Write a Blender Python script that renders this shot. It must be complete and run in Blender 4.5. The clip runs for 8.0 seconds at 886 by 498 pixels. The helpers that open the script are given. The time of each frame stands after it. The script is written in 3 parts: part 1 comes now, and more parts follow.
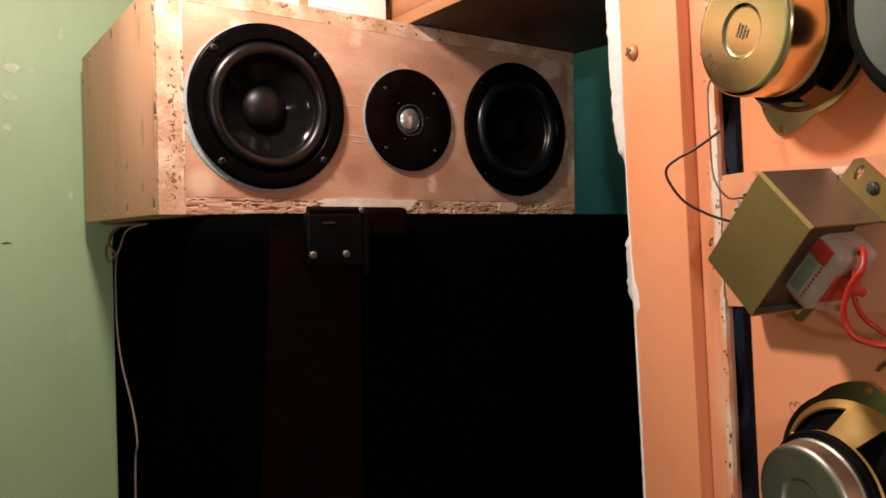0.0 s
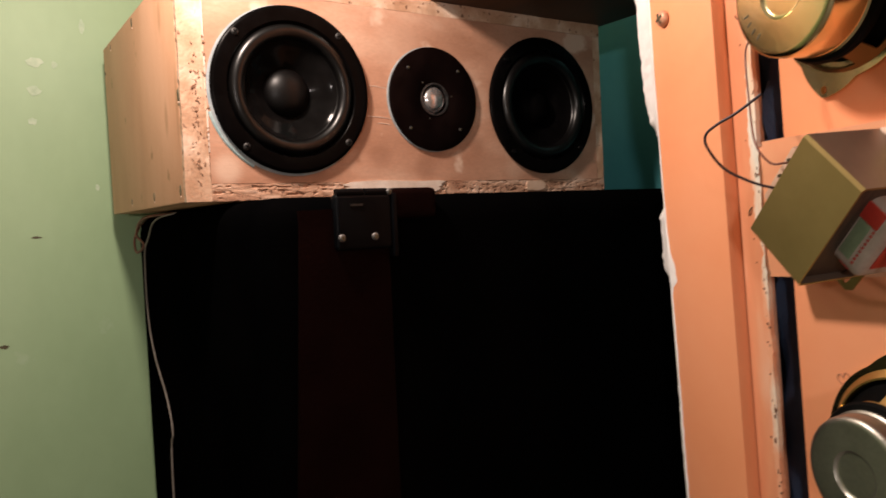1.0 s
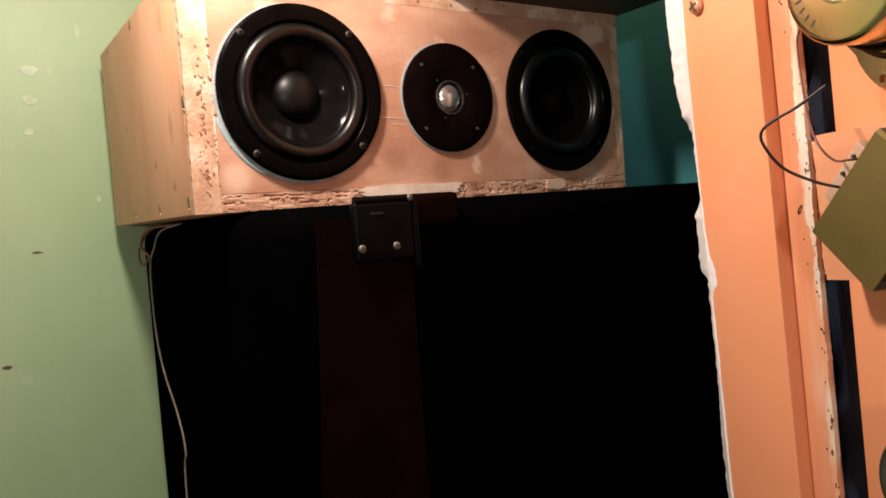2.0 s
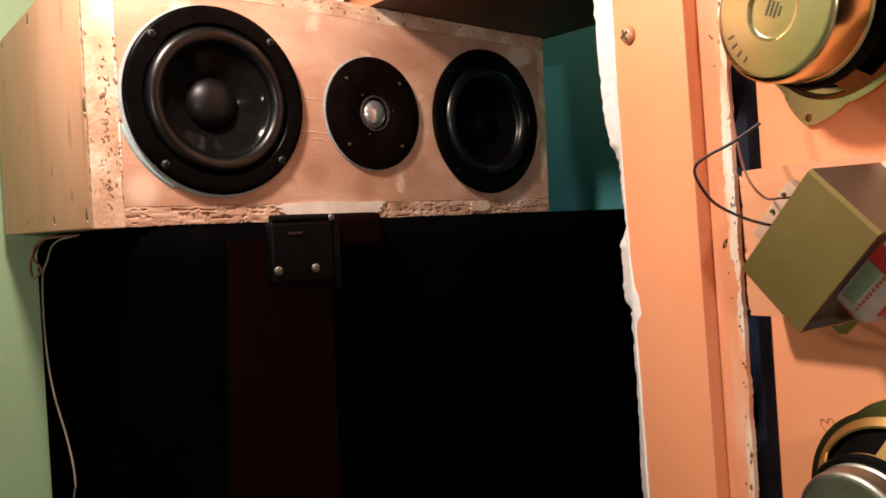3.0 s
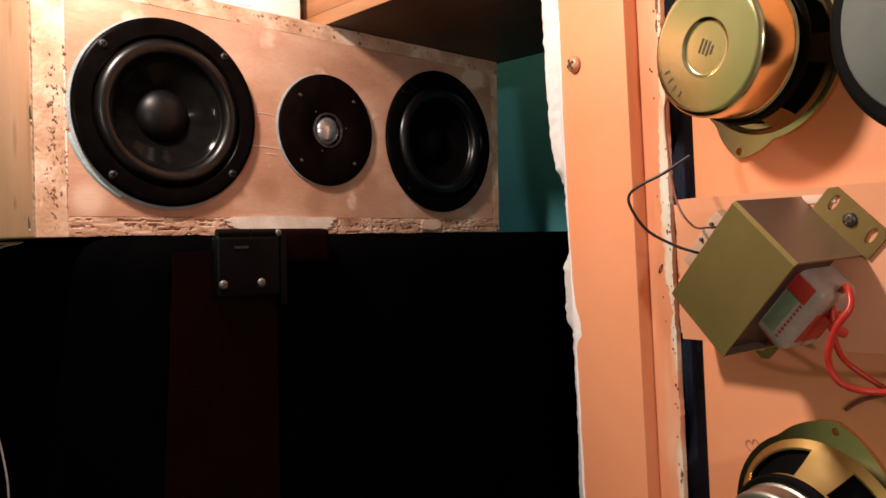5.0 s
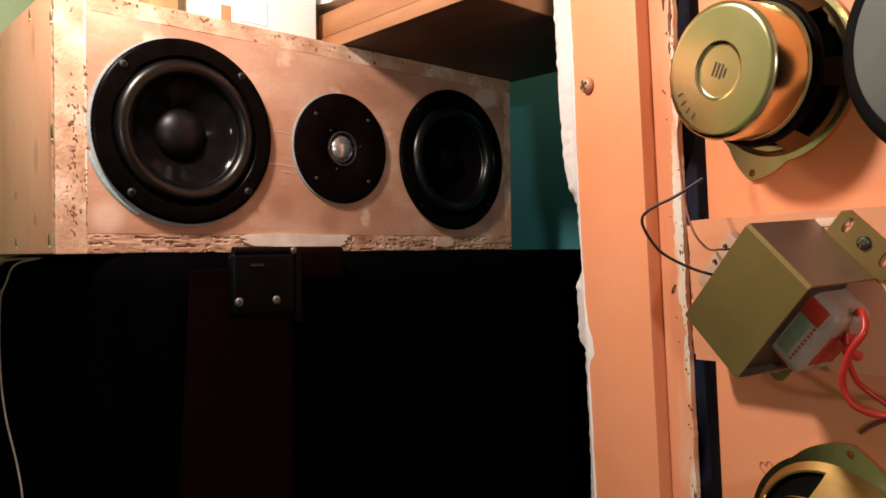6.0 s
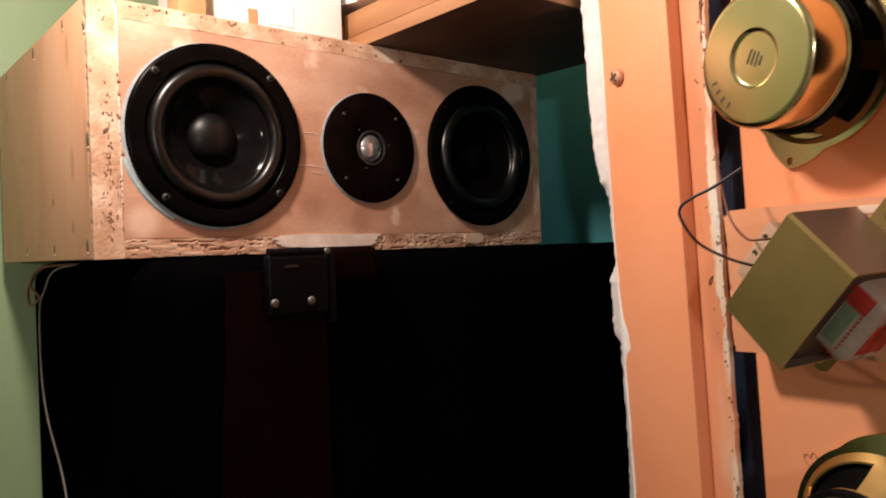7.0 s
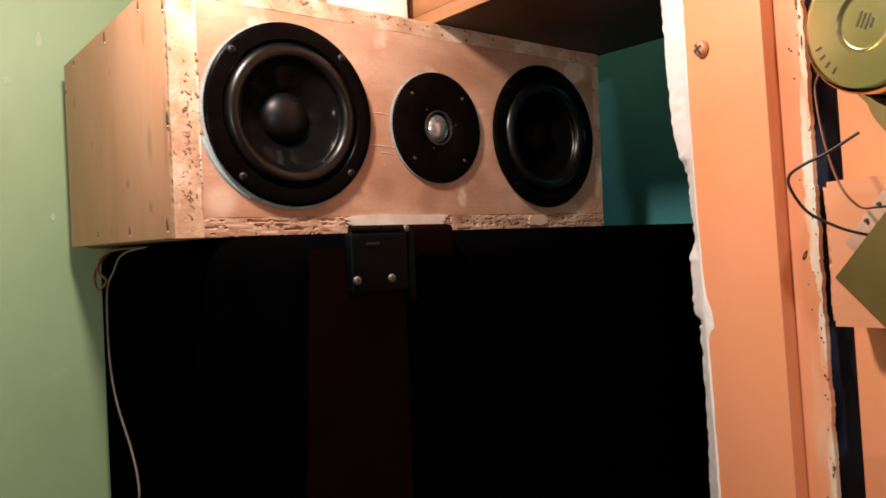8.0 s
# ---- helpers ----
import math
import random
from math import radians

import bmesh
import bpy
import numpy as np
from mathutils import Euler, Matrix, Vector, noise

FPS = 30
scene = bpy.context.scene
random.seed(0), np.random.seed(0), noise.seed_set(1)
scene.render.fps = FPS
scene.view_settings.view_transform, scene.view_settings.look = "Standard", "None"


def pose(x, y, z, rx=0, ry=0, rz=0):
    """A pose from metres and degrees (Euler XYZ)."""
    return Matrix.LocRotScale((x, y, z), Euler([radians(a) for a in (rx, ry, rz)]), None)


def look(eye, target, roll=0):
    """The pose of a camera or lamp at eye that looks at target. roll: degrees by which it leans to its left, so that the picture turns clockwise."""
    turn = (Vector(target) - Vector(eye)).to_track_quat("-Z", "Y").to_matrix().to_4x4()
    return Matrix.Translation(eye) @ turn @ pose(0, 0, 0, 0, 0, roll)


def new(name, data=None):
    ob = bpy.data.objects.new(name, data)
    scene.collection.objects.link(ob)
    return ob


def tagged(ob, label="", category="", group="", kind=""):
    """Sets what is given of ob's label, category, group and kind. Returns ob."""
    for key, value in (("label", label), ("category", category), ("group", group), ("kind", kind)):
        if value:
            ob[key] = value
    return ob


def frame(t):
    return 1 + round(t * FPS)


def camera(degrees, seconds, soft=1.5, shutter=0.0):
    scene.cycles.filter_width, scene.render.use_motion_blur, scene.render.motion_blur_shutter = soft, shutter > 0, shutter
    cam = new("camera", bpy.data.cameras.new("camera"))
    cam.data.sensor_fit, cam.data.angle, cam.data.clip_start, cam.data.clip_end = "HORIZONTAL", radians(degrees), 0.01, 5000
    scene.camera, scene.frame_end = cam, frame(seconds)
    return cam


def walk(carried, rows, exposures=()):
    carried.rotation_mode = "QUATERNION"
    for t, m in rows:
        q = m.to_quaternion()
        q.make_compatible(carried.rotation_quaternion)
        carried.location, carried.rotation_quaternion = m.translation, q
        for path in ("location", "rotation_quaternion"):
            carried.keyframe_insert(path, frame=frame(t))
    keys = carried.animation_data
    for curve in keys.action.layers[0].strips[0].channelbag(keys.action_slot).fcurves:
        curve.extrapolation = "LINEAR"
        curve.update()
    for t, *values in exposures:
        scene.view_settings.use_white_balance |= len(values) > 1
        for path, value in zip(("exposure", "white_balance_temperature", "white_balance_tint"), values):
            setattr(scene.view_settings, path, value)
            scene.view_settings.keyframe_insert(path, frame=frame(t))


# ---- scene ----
cam = camera(61.6, 8.0, 1.6, 0.5)
PATH = [
    (0, (-0.184, -0.714, 1.179), (0.971, 0.918, 1.135), -0.9),
    (0.5, (-0.189, -0.714, 1.178), (0.932, 0.942, 1.12), -1.2),
    (1, (-0.183, -0.701, 1.174), (0.919, 0.966, 1.092), -2.7),
    (1.2, (-0.182, -0.696, 1.173), (0.881, 0.996, 1.104), -3.5),
    (2.3, (-0.178, -0.641, 1.189), (0.983, 0.982, 1.051), -5.7),
    (2.5, (-0.165, -0.631, 1.189), (1.095, 0.917, 1.055), -5.2),
    (2.7, (-0.167, -0.625, 1.19), (1.14, 0.885, 1.074), -3.7),
    (3, (-0.169, -0.633, 1.194), (1.116, 0.898, 1.118), -2.5),
    (3.5, (-0.167, -0.642, 1.195), (1.162, 0.851, 1.134), -2.0),
    (4, (-0.167, -0.645, 1.194), (1.19, 0.824, 1.138), -1.5),
    (5.5, (-0.169, -0.648, 1.198), (1.194, 0.816, 1.177), -0.7),
    (6, (-0.172, -0.649, 1.2), (1.176, 0.828, 1.202), -0.6),
    (6.5, (-0.175, -0.651, 1.203), (1.174, 0.826, 1.222), -0.4),
    (7, (-0.177, -0.644, 1.201), (1.122, 0.876, 1.194), -2.0),
    (7.2, (-0.179, -0.629, 1.19), (1.098, 0.909, 1.16), -1.4),
    (7.5, (-0.183, -0.61, 1.193), (1.08, 0.94, 1.158), -1.8),
    (8, (-0.207, -0.61, 1.189), (1.038, 0.955, 1.168), -2.3),
]
walk(cam, [(t, look(eye, target, roll)) for t, eye, target, roll in PATH],
     exposures=[(0, 0.10), (1.2, 0.15), (2.5, 0.38), (3.0, 0.38), (4.0, 0.2), (5.5, 0.1), (6.5, -0.05), (7.0, 0.0), (7.5, 0.20), (8.0, 0.18)])

# ---------------- light ----------------
world = bpy.data.worlds.new("room_dark")
scene.world = world
world.use_nodes = True
world.node_tree.nodes["Background"].inputs[0].default_value = (0.30, 0.45, 0.42, 1)
world.node_tree.nodes["Background"].inputs[1].default_value = 0.02
LAMP = (-0.066, -0.170, 1.578)


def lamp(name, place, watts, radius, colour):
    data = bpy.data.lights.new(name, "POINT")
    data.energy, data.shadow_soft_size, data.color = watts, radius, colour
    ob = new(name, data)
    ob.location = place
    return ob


lamp("bulb_light", LAMP, 14.6, 0.030, (1.0, 0.81, 0.70))
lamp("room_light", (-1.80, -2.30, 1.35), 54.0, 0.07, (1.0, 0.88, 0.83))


# ---------------- materials ----------------
def material(name, colours, scale=30.0, rough=(0.5, 0.7), metal=0.0, bump=0.15, fine=400.0, stretch=(1, 1, 1), spots=None, spot_scale=60.0,
             spot_size=0.25, depth=0.002, coat=0.0, detail=6.0, low=0.35, high=0.65, grain=0.15):
    """A surface of two or three colours at a large and a fine scale, with relief and, if wanted, dark or light spots."""
    m = bpy.data.materials.new(name)
    m.use_nodes = True
    nt = m.node_tree
    n, l = nt.nodes, nt.links
    b = n["Principled BSDF"]
    co = n.new("ShaderNodeTexCoord")
    mp = n.new("ShaderNodeMapping")
    mp.inputs["Scale"].default_value = stretch
    l.new(co.outputs["Object"], mp.inputs["Vector"])
    big = n.new("ShaderNodeTexNoise")
    big.inputs["Scale"].default_value, big.inputs["Detail"].default_value = scale, detail
    l.new(mp.outputs[0], big.inputs["Vector"])
    ramp = n.new("ShaderNodeValToRGB")
    els = ramp.color_ramp.elements
    els[0].position, els[1].position = low, high
    els[0].color, els[1].color = (*colours[0], 1), (*colours[-1], 1)
    if len(colours) > 2:
        e = els.new((low + high) / 2)
        e.color = (*colours[1], 1)
    l.new(big.outputs["Fac"], ramp.inputs["Fac"])
    small = n.new("ShaderNodeTexNoise")
    small.inputs["Scale"].default_value, small.inputs["Detail"].default_value = fine, 3
    l.new(mp.outputs[0], small.inputs["Vector"])
    mix = n.new("ShaderNodeMix")
    mix.data_type, mix.blend_type = "RGBA", "OVERLAY"
    mix.inputs[0].default_value = grain
    l.new(ramp.outputs["Color"], mix.inputs[6])
    l.new(small.outputs["Fac"], mix.inputs[7])
    colour = mix.outputs[2]
    if spots:
        vor = n.new("ShaderNodeTexNoise")
        vor.inputs["Scale"].default_value, vor.inputs["Detail"].default_value = spot_scale, 4
        l.new(co.outputs["Object"], vor.inputs["Vector"])
        cut = n.new("ShaderNodeMapRange")
        cut.inputs["From Min"].default_value, cut.inputs["From Max"].default_value = 0.5 + spot_size, 0.5 + spot_size + 0.06
        l.new(vor.outputs["Fac"], cut.inputs["Value"])
        mx = n.new("ShaderNodeMix")
        mx.data_type = "RGBA"
        l.new(cut.outputs[0], mx.inputs[0])
        l.new(colour, mx.inputs[6])
        mx.inputs[7].default_value = (*spots, 1)
        colour = mx.outputs[2]
    l.new(colour, b.inputs["Base Color"])
    rr = n.new("ShaderNodeMapRange")
    rr.inputs["To Min"].default_value, rr.inputs["To Max"].default_value = rough
    l.new(big.outputs["Fac"], rr.inputs["Value"])
    l.new(rr.outputs[0], b.inputs["Roughness"])
    b.inputs["Metallic"].default_value = metal
    b.inputs["Coat Weight"].default_value = coat
    if bump:
        bp = n.new("ShaderNodeBump")
        bp.inputs["Strength"].default_value, bp.inputs["Distance"].default_value = bump, depth
        add = n.new("ShaderNodeMath")
        l.new(big.outputs["Fac"], add.inputs[0])
        l.new(small.outputs["Fac"], add.inputs[1])
        l.new(add.outputs[0], bp.inputs["Height"])
        l.new(bp.outputs[0], b.inputs["Normal"])
    return m


def dull(m, level, ior=1.5):
    m.node_tree.nodes["Principled BSDF"].inputs["IOR"].default_value = ior
    m.node_tree.nodes["Principled BSDF"].inputs["Specular IOR Level"].default_value = level
    return m


M = {}
M["green"] = material("green_wall_paint", [(0.24, 0.35, 0.19), (0.28, 0.40, 0.225), (0.32, 0.44, 0.26)], 3, (0.45, 0.6), 0, 0.06, 60, stretch=(1, 1, 0.6), spots=(0.36, 0.47, 0.31), spot_scale=14, spot_size=0.20, grain=0.05)
M["teal"] = material("teal_wall_paint", [(0.055, 0.27, 0.31), (0.09, 0.33, 0.36)], 4, (0.45, 0.6), 0, 0.05, 60, grain=0.05)
M["cream"] = material("neutral_bounce_cream", [(0.40, 0.34, 0.26), (0.47, 0.41, 0.32)], 4, (0.5, 0.7), 0, 0.08, 90, grain=0.05)
M["plaster"] = material("plaster_paint", [(0.62, 0.60, 0.54), (0.70, 0.68, 0.62)], 4, (0.6, 0.8), 0, 0.2, 120)
M["cement"] = material("cement_floor", [(0.22, 0.20, 0.18), (0.32, 0.30, 0.27)], 6, (0.6, 0.8), 0, 0.3, 150)
M["ply"] = material("bare_plywood", [(0.60, 0.30, 0.175), (0.66, 0.35, 0.21), (0.71, 0.395, 0.25)], 9, (0.5, 0.65), 0, 0.05, 300, stretch=(1, 1.4, 0.5), spots=(0.42, 0.22, 0.11), spot_scale=26, spot_size=0.17, grain=0.10)


def stains(m, places, colour, strength):
    """Adds soft upright stains (x, y, z, half width, half height) to a surface."""
    n, l = m.node_tree.nodes, m.node_tree.links
    b = n["Principled BSDF"]
    co = n.new("ShaderNodeTexCoord")
    for x, y, z, w, h in places:
        mp = n.new("ShaderNodeMapping")
        mp.vector_type = "TEXTURE"
        mp.inputs["Location"].default_value, mp.inputs["Scale"].default_value = (x, y, z), (w, w, h)
        ln = n.new("ShaderNodeVectorMath")
        ln.operation = "LENGTH"
        fade = n.new("ShaderNodeMapRange")
        fade.interpolation_type = "SMOOTHSTEP"
        fade.inputs["From Min"].default_value, fade.inputs["From Max"].default_value = 1.0, 0.25
        fade.inputs["To Max"].default_value = strength
        mx = n.new("ShaderNodeMix")
        mx.data_type = "RGBA"
        mx.inputs[7].default_value = (*colour, 1)
        l.new(co.outputs["Object"], mp.inputs["Vector"])
        l.new(mp.outputs[0], ln.inputs[0])
        l.new(ln.outputs["Value"], fade.inputs["Value"])
        l.new(fade.outputs[0], mx.inputs[0])
        l.new(b.inputs["Base Color"].links[0].from_socket, mx.inputs[6])
        l.new(mx.outputs[2], b.inputs["Base Color"])
    return m


stains(M["ply"], [(0, 0.060, 0.184, 0.009, 0.024), (0, 0.055, 0.084, 0.009, 0.024), (0, 0.013, 0.09, 0.007, 0.05)], (0.40, 0.20, 0.10), 0.55)
M["front"] = material("sanded_board", [(0.34, 0.165, 0.10), (0.46, 0.25, 0.165), (0.57, 0.37, 0.27)], 9, (0.45, 0.6), 0, 0.08, 220, stretch=(0.8, 1.6, 1), spots=(0.60, 0.42, 0.32), spot_scale=17, spot_size=0.11, low=0.34, high=0.66, grain=0.16)
stains(M["front"], [(0.335, 0.058, 0, 0.016, 0.02), (0.262, 0.032, 0, 0.020, 0.02), (0.205, 0.045, 0, 0.02, 0.02), (0.49, 0.040, 0, 0.03, 0.03)], (0.27, 0.13, 0.078), 0.45)
stains(M["front"], [(0.040, 0.030, 0, 0.020, 0.02)], (0.66, 0.48, 0.37), 0.7)
stains(M["front"], [(0.235, 0.170, 0, 0.04, 0.03), (0.345, 0.115, 0, 0.014, 0.03), (0.390, 0.030, 0, 0.02, 0.02)], (0.58, 0.40, 0.30), 0.3)
M["chip"] = material("chipboard_edge", [(0.30, 0.15, 0.09), (0.45, 0.26, 0.17), (0.58, 0.40, 0.30)], 90, (0.7, 0.9), 0, 0.35, 600, stretch=(0.3, 1, 1), spots=(0.07, 0.03, 0.015), spot_scale=180, spot_size=0.11, depth=0.002)
M["smear"] = material("tan_filler_smear", [(0.50, 0.325, 0.22), (0.60, 0.43, 0.325)], 40, (0.6, 0.8), 0, 0.12, 300, grain=0.06)
M["chipedge"] = material("chipped_paint_edge", [(0.80, 0.40, 0.24), (0.80, 0.64, 0.50), (0.76, 0.74, 0.66)], 60, (0.7, 0.9), 0, 0.2, 300, stretch=(1.2, 0.25, 1), grain=0.10, low=0.40, high=0.66)
M["chipdark"] = material("dark_splintered_wood", [(0.12, 0.055, 0.03), (0.24, 0.12, 0.07)], 120, (0.7, 0.9), 0, 0.4, 400)
M["pit"] = material("brown_pit", [(0.22, 0.115, 0.065), (0.44, 0.26, 0.165)], 260, (0.7, 0.9), 0, 0.3, 500)
M["pale"] = material("filled_edge", [(0.42, 0.245, 0.15), (0.53, 0.345, 0.235), (0.66, 0.50, 0.39)], 30, (0.6, 0.8), 0, 0.2, 350, spots=(0.16, 0.075, 0.04), spot_scale=120, spot_size=0.125, depth=0.002, grain=0.15, low=0.4, high=0.64)
M["filler"] = material("white_filler", [(0.56, 0.44, 0.36), (0.70, 0.61, 0.54)], 40, (0.7, 0.9), 0, 0.15, 300, grain=0.05)
M["black"] = material("black_lacquer", [(0.0008, 0.0008, 0.0009), (0.0014, 0.0013, 0.0014)], 8, (0.5, 0.65), 0, 0.05, 200)
dull(M["black"], 0.0)
M["maroon"] = material("dark_maroon_leather", [(0.0038, 0.0011, 0.001), (0.0055, 0.0017, 0.0015)], 20, (0.5, 0.65), 0, 0.2, 300)
dull(M["maroon"], 0.5, 1.08)
M["bracket"] = material("black_plastic", [(0.0018, 0.002, 0.0026), (0.003, 0.0034, 0.0042)], 40, (0.3, 0.42), 0, 0.03, 300)
M["ring"] = material("black_frame_paint", [(0.0014, 0.0011, 0.0011), (0.0024, 0.002, 0.002)], 60, (0.22, 0.32), 0, 0.03, 400)
M["rubber"] = material("black_rubber", [(0.0016, 0.0014, 0.0014), (0.0028, 0.0025, 0.0025)], 60, (0.27, 0.34), 0, 0.03, 400)
M["cone"] = material("poly_cone", [(0.003, 0.0027, 0.0027), (0.005, 0.0045, 0.0045)], 60, (0.105, 0.115), 0, 0.0, 400)
M["cap"] = dull(material("satin_dust_cap", [(0.002, 0.0017, 0.0017), (0.0035, 0.003, 0.003)], 60, (0.36, 0.44), 0, 0.02, 400), 0.5, 1.3)
M["papercone"] = dull(material("matt_paper_cone", [(0.0014, 0.0012, 0.0012), (0.0024, 0.002, 0.002)], 60, (0.45, 0.55), 0, 0.03, 400), 0.5, 1.06)
M["tweeter"] = material("tweeter_plate", [(0.0026, 0.0011, 0.001), (0.0042, 0.002, 0.0018)], 60, (0.4, 0.5), 0, 0.04, 500)
M["dome"] = material("silver_dome", [(0.46, 0.43, 0.43), (0.58, 0.55, 0.55)], 60, (0.22, 0.30), 0.85, 0.03, 300)
M["latchscrew"] = material("dull_latch_screw", [(0.10, 0.095, 0.09), (0.16, 0.15, 0.145)], 300, (0.4, 0.55), 0.6, 0.1, 900)
M["darksteel"] = material("blackened_screw", [(0.05, 0.05, 0.05), (0.12, 0.11, 0.11)], 300, (0.3, 0.5), 0.8, 0.1, 900)
dull(M["ring"], 0.5, 1.10), dull(M["rubber"], 0.34), dull(M["cone"], 0.5, 1.17), dull(M["tweeter"], 0.5, 1.10), dull(M["bracket"], 0.5, 1.14)
M["residue"] = material("pale_blue_residue", [(0.30, 0.44, 0.46), (0.42, 0.54, 0.55)], 60, (0.6, 0.8), 0, 0.2, 300)
M["gasket"] = material("pale_gasket", [(0.26, 0.30, 0.32), (0.36, 0.39, 0.40)], 90, (0.6, 0.8), 0, 0.2, 500)
M["orange"] = material("orange_paint", [(0.80, 0.300, 0.140), (0.85, 0.340, 0.168), (0.88, 0.380, 0.205)], 4, (0.38, 0.5), 0, 0.04, 60, low=0.3, high=0.7, grain=0.04)
M["orange2"] = material("orange_paint_worn", [(0.70, 0.27, 0.135), (0.78, 0.335, 0.18), (0.84, 0.52, 0.36)], 26, (0.5, 0.65), 0, 0.12, 160, stretch=(1, 0.18, 1), low=0.32, high=0.72, grain=0.10)
M["pink"] = material("pink_primer_plate", [(0.76, 0.325, 0.17), (0.81, 0.395, 0.235)], 8, (0.5, 0.65), 0, 0.04, 100, grain=0.05)
M["torn"] = material("torn_white_paper", [(0.80, 0.77, 0.76), (0.90, 0.88, 0.88)], 30, (0.75, 0.9), 0, 0.3, 300, depth=0.002, grain=0.05)
M["cloth"] = material("navy_cloth", [(0.008, 0.013, 0.03), (0.045, 0.08, 0.16)], 30, (0.5, 0.75), 0, 0.5, 600, stretch=(1, 0.3, 1))
M["plankwood"] = material("shaded_plank_wood", [(0.055, 0.021, 0.008), (0.10, 0.042, 0.017)], 9, (0.5, 0.65), 0, 0.06, 250, stretch=(6, 1, 6), grain=0.08)
M["brass"] = material("yellow_zinc_plate", [(0.63, 0.51, 0.25), (0.71, 0.60, 0.33), (0.77, 0.68, 0.43)], 14, (0.16, 0.24), 1.0, 0.02, 200, grain=0.05)
# brass with the dark reflections put into its base colour
M["darkbrass"] = material("dark_reflecting_brass", [(0.05, 0.036, 0.014), (0.10, 0.075, 0.03)], 14, (0.25, 0.35), 0.9, 0.03, 200, grain=0.05)
M["satinbrass"] = material("satin_brass_plate", [(0.62, 0.40, 0.13), (0.72, 0.50, 0.20)], 14, (0.36, 0.46), 1.0, 0.03, 200, grain=0.05)
M["trbrass"] = material("dull_brass_plate", [(0.29, 0.21, 0.08), (0.37, 0.275, 0.11)], 9, (0.40, 0.52), 0.85, 0.02, 160, grain=0.06)
M["trside"] = material("taupe_casing_side", [(0.22, 0.165, 0.13), (0.29, 0.225, 0.18)], 14, (0.36, 0.46), 0.65, 0.03, 200, grain=0.06)
M["copper"] = material("painted_screw", [(0.52, 0.24, 0.14), (0.64, 0.33, 0.21)], 200, (0.35, 0.5), 0.3, 0.1, 900)
M["screwgrey"] = material("grey_screw", [(0.018, 0.017, 0.017), (0.034, 0.032, 0.031)], 300, (0.45, 0.6), 0.5, 0.1, 900)
M["silver"] = material("grey_magnet_cap", [(0.42, 0.40, 0.36), (0.54, 0.52, 0.47)], 20, (0.32, 0.48), 1.0, 0.06, 300)
M["greycap"] = material("grey_steel_plate", [(0.085, 0.10, 0.092), (0.12, 0.135, 0.125)], 20, (0.55, 0.7), 0.2, 0.03, 200, grain=0.05)
M["ferrite"] = material("black_ferrite", [(0.003, 0.003, 0.0033), (0.006, 0.006, 0.006)], 40, (0.4, 0.6), 0, 0.04, 200)
dull(M["ferrite"], 0.5, 1.12)
M["card"] = material("brown_board", [(0.30, 0.155, 0.07), (0.38, 0.21, 0.10)], 12, (0.6, 0.8), 0, 0.05, 250, stretch=(4, 1, 1), grain=0.08)
M["edgewood"] = material("lit_edge_wood", [(0.28, 0.125, 0.052), (0.36, 0.175, 0.078)], 9, (0.5, 0.7), 0, 0.06, 250, stretch=(6, 1, 6), grain=0.12)
M["wood"] = material("raw_wood", [(0.36, 0.19, 0.085), (0.46, 0.26, 0.125)], 9, (0.5, 0.7), 0, 0.06, 250, stretch=(6, 1, 6), grain=0.08)
M["paper"] = material("white_paper", [(0.74, 0.73, 0.71), (0.82, 0.81, 0.80)], 10, (0.5, 0.65), 0, 0.05, 200)
M["palespot"] = material("pale_pink_spot", [(0.76, 0.50, 0.38), (0.80, 0.60, 0.49)], 60, (0.6, 0.75), 0, 0.05, 200)
M["blueprint"] = material("blue_print", [(0.48, 0.55, 0.66), (0.56, 0.62, 0.72)], 20, (0.5, 0.6), 0, 0.0, 200)
M["pencil"] = material("pencil_grey", [(0.42, 0.18, 0.10), (0.50, 0.22, 0.13)], 200, (0.5, 0.6), 0, 0.0, 500)
M["scuff"] = material("pale_scuff", [(0.34, 0.44, 0.30), (0.48, 0.56, 0.42)], 80, (0.6, 0.8), 0, 0.2, 300)
M["ink"] = material("dark_ink", [(0.06, 0.05, 0.025), (0.10, 0.08, 0.04)], 200, (0.5, 0.6), 0, 0.0, 500)
M["core"] = material("dark_core_sheets", [(0.045, 0.028, 0.02), (0.085, 0.055, 0.04)], 40, (0.5, 0.65), 0.3, 0.2, 500, stretch=(1, 1, 9))
M["coil"] = material("coil_wrap", [(0.36, 0.29, 0.245), (0.47, 0.39, 0.34)], 30, (0.35, 0.5), 0, 0.05, 300)
M["bobbin"] = material("pale_nylon", [(0.52, 0.33, 0.24), (0.62, 0.42, 0.32)], 30, (0.35, 0.5), 0, 0.05, 300)
M["redtape"] = material("red_tape", [(0.42, 0.03, 0.02), (0.52, 0.05, 0.035)], 40, (0.35, 0.5), 0, 0.05, 300)
M["greentape"] = material("green_tape", [(0.16, 0.22, 0.13), (0.24, 0.30, 0.19)], 50, (0.4, 0.55), 0, 0.05, 300)
M["redwire"] = material("red_wire", [(0.44, 0.02, 0.012), (0.52, 0.03, 0.02)], 80, (0.3, 0.4), 0, 0.03, 300)
M["brownwire"] = material("brown_wire", [(0.14, 0.045, 0.03), (0.20, 0.065, 0.045)], 120, (0.4, 0.5), 0, 0.05, 300)
M["bluewire"] = material("dark_blue_wire", [(0.022, 0.014, 0.022), (0.04, 0.025, 0.034)], 120, (0.45, 0.55), 0, 0.05, 300)
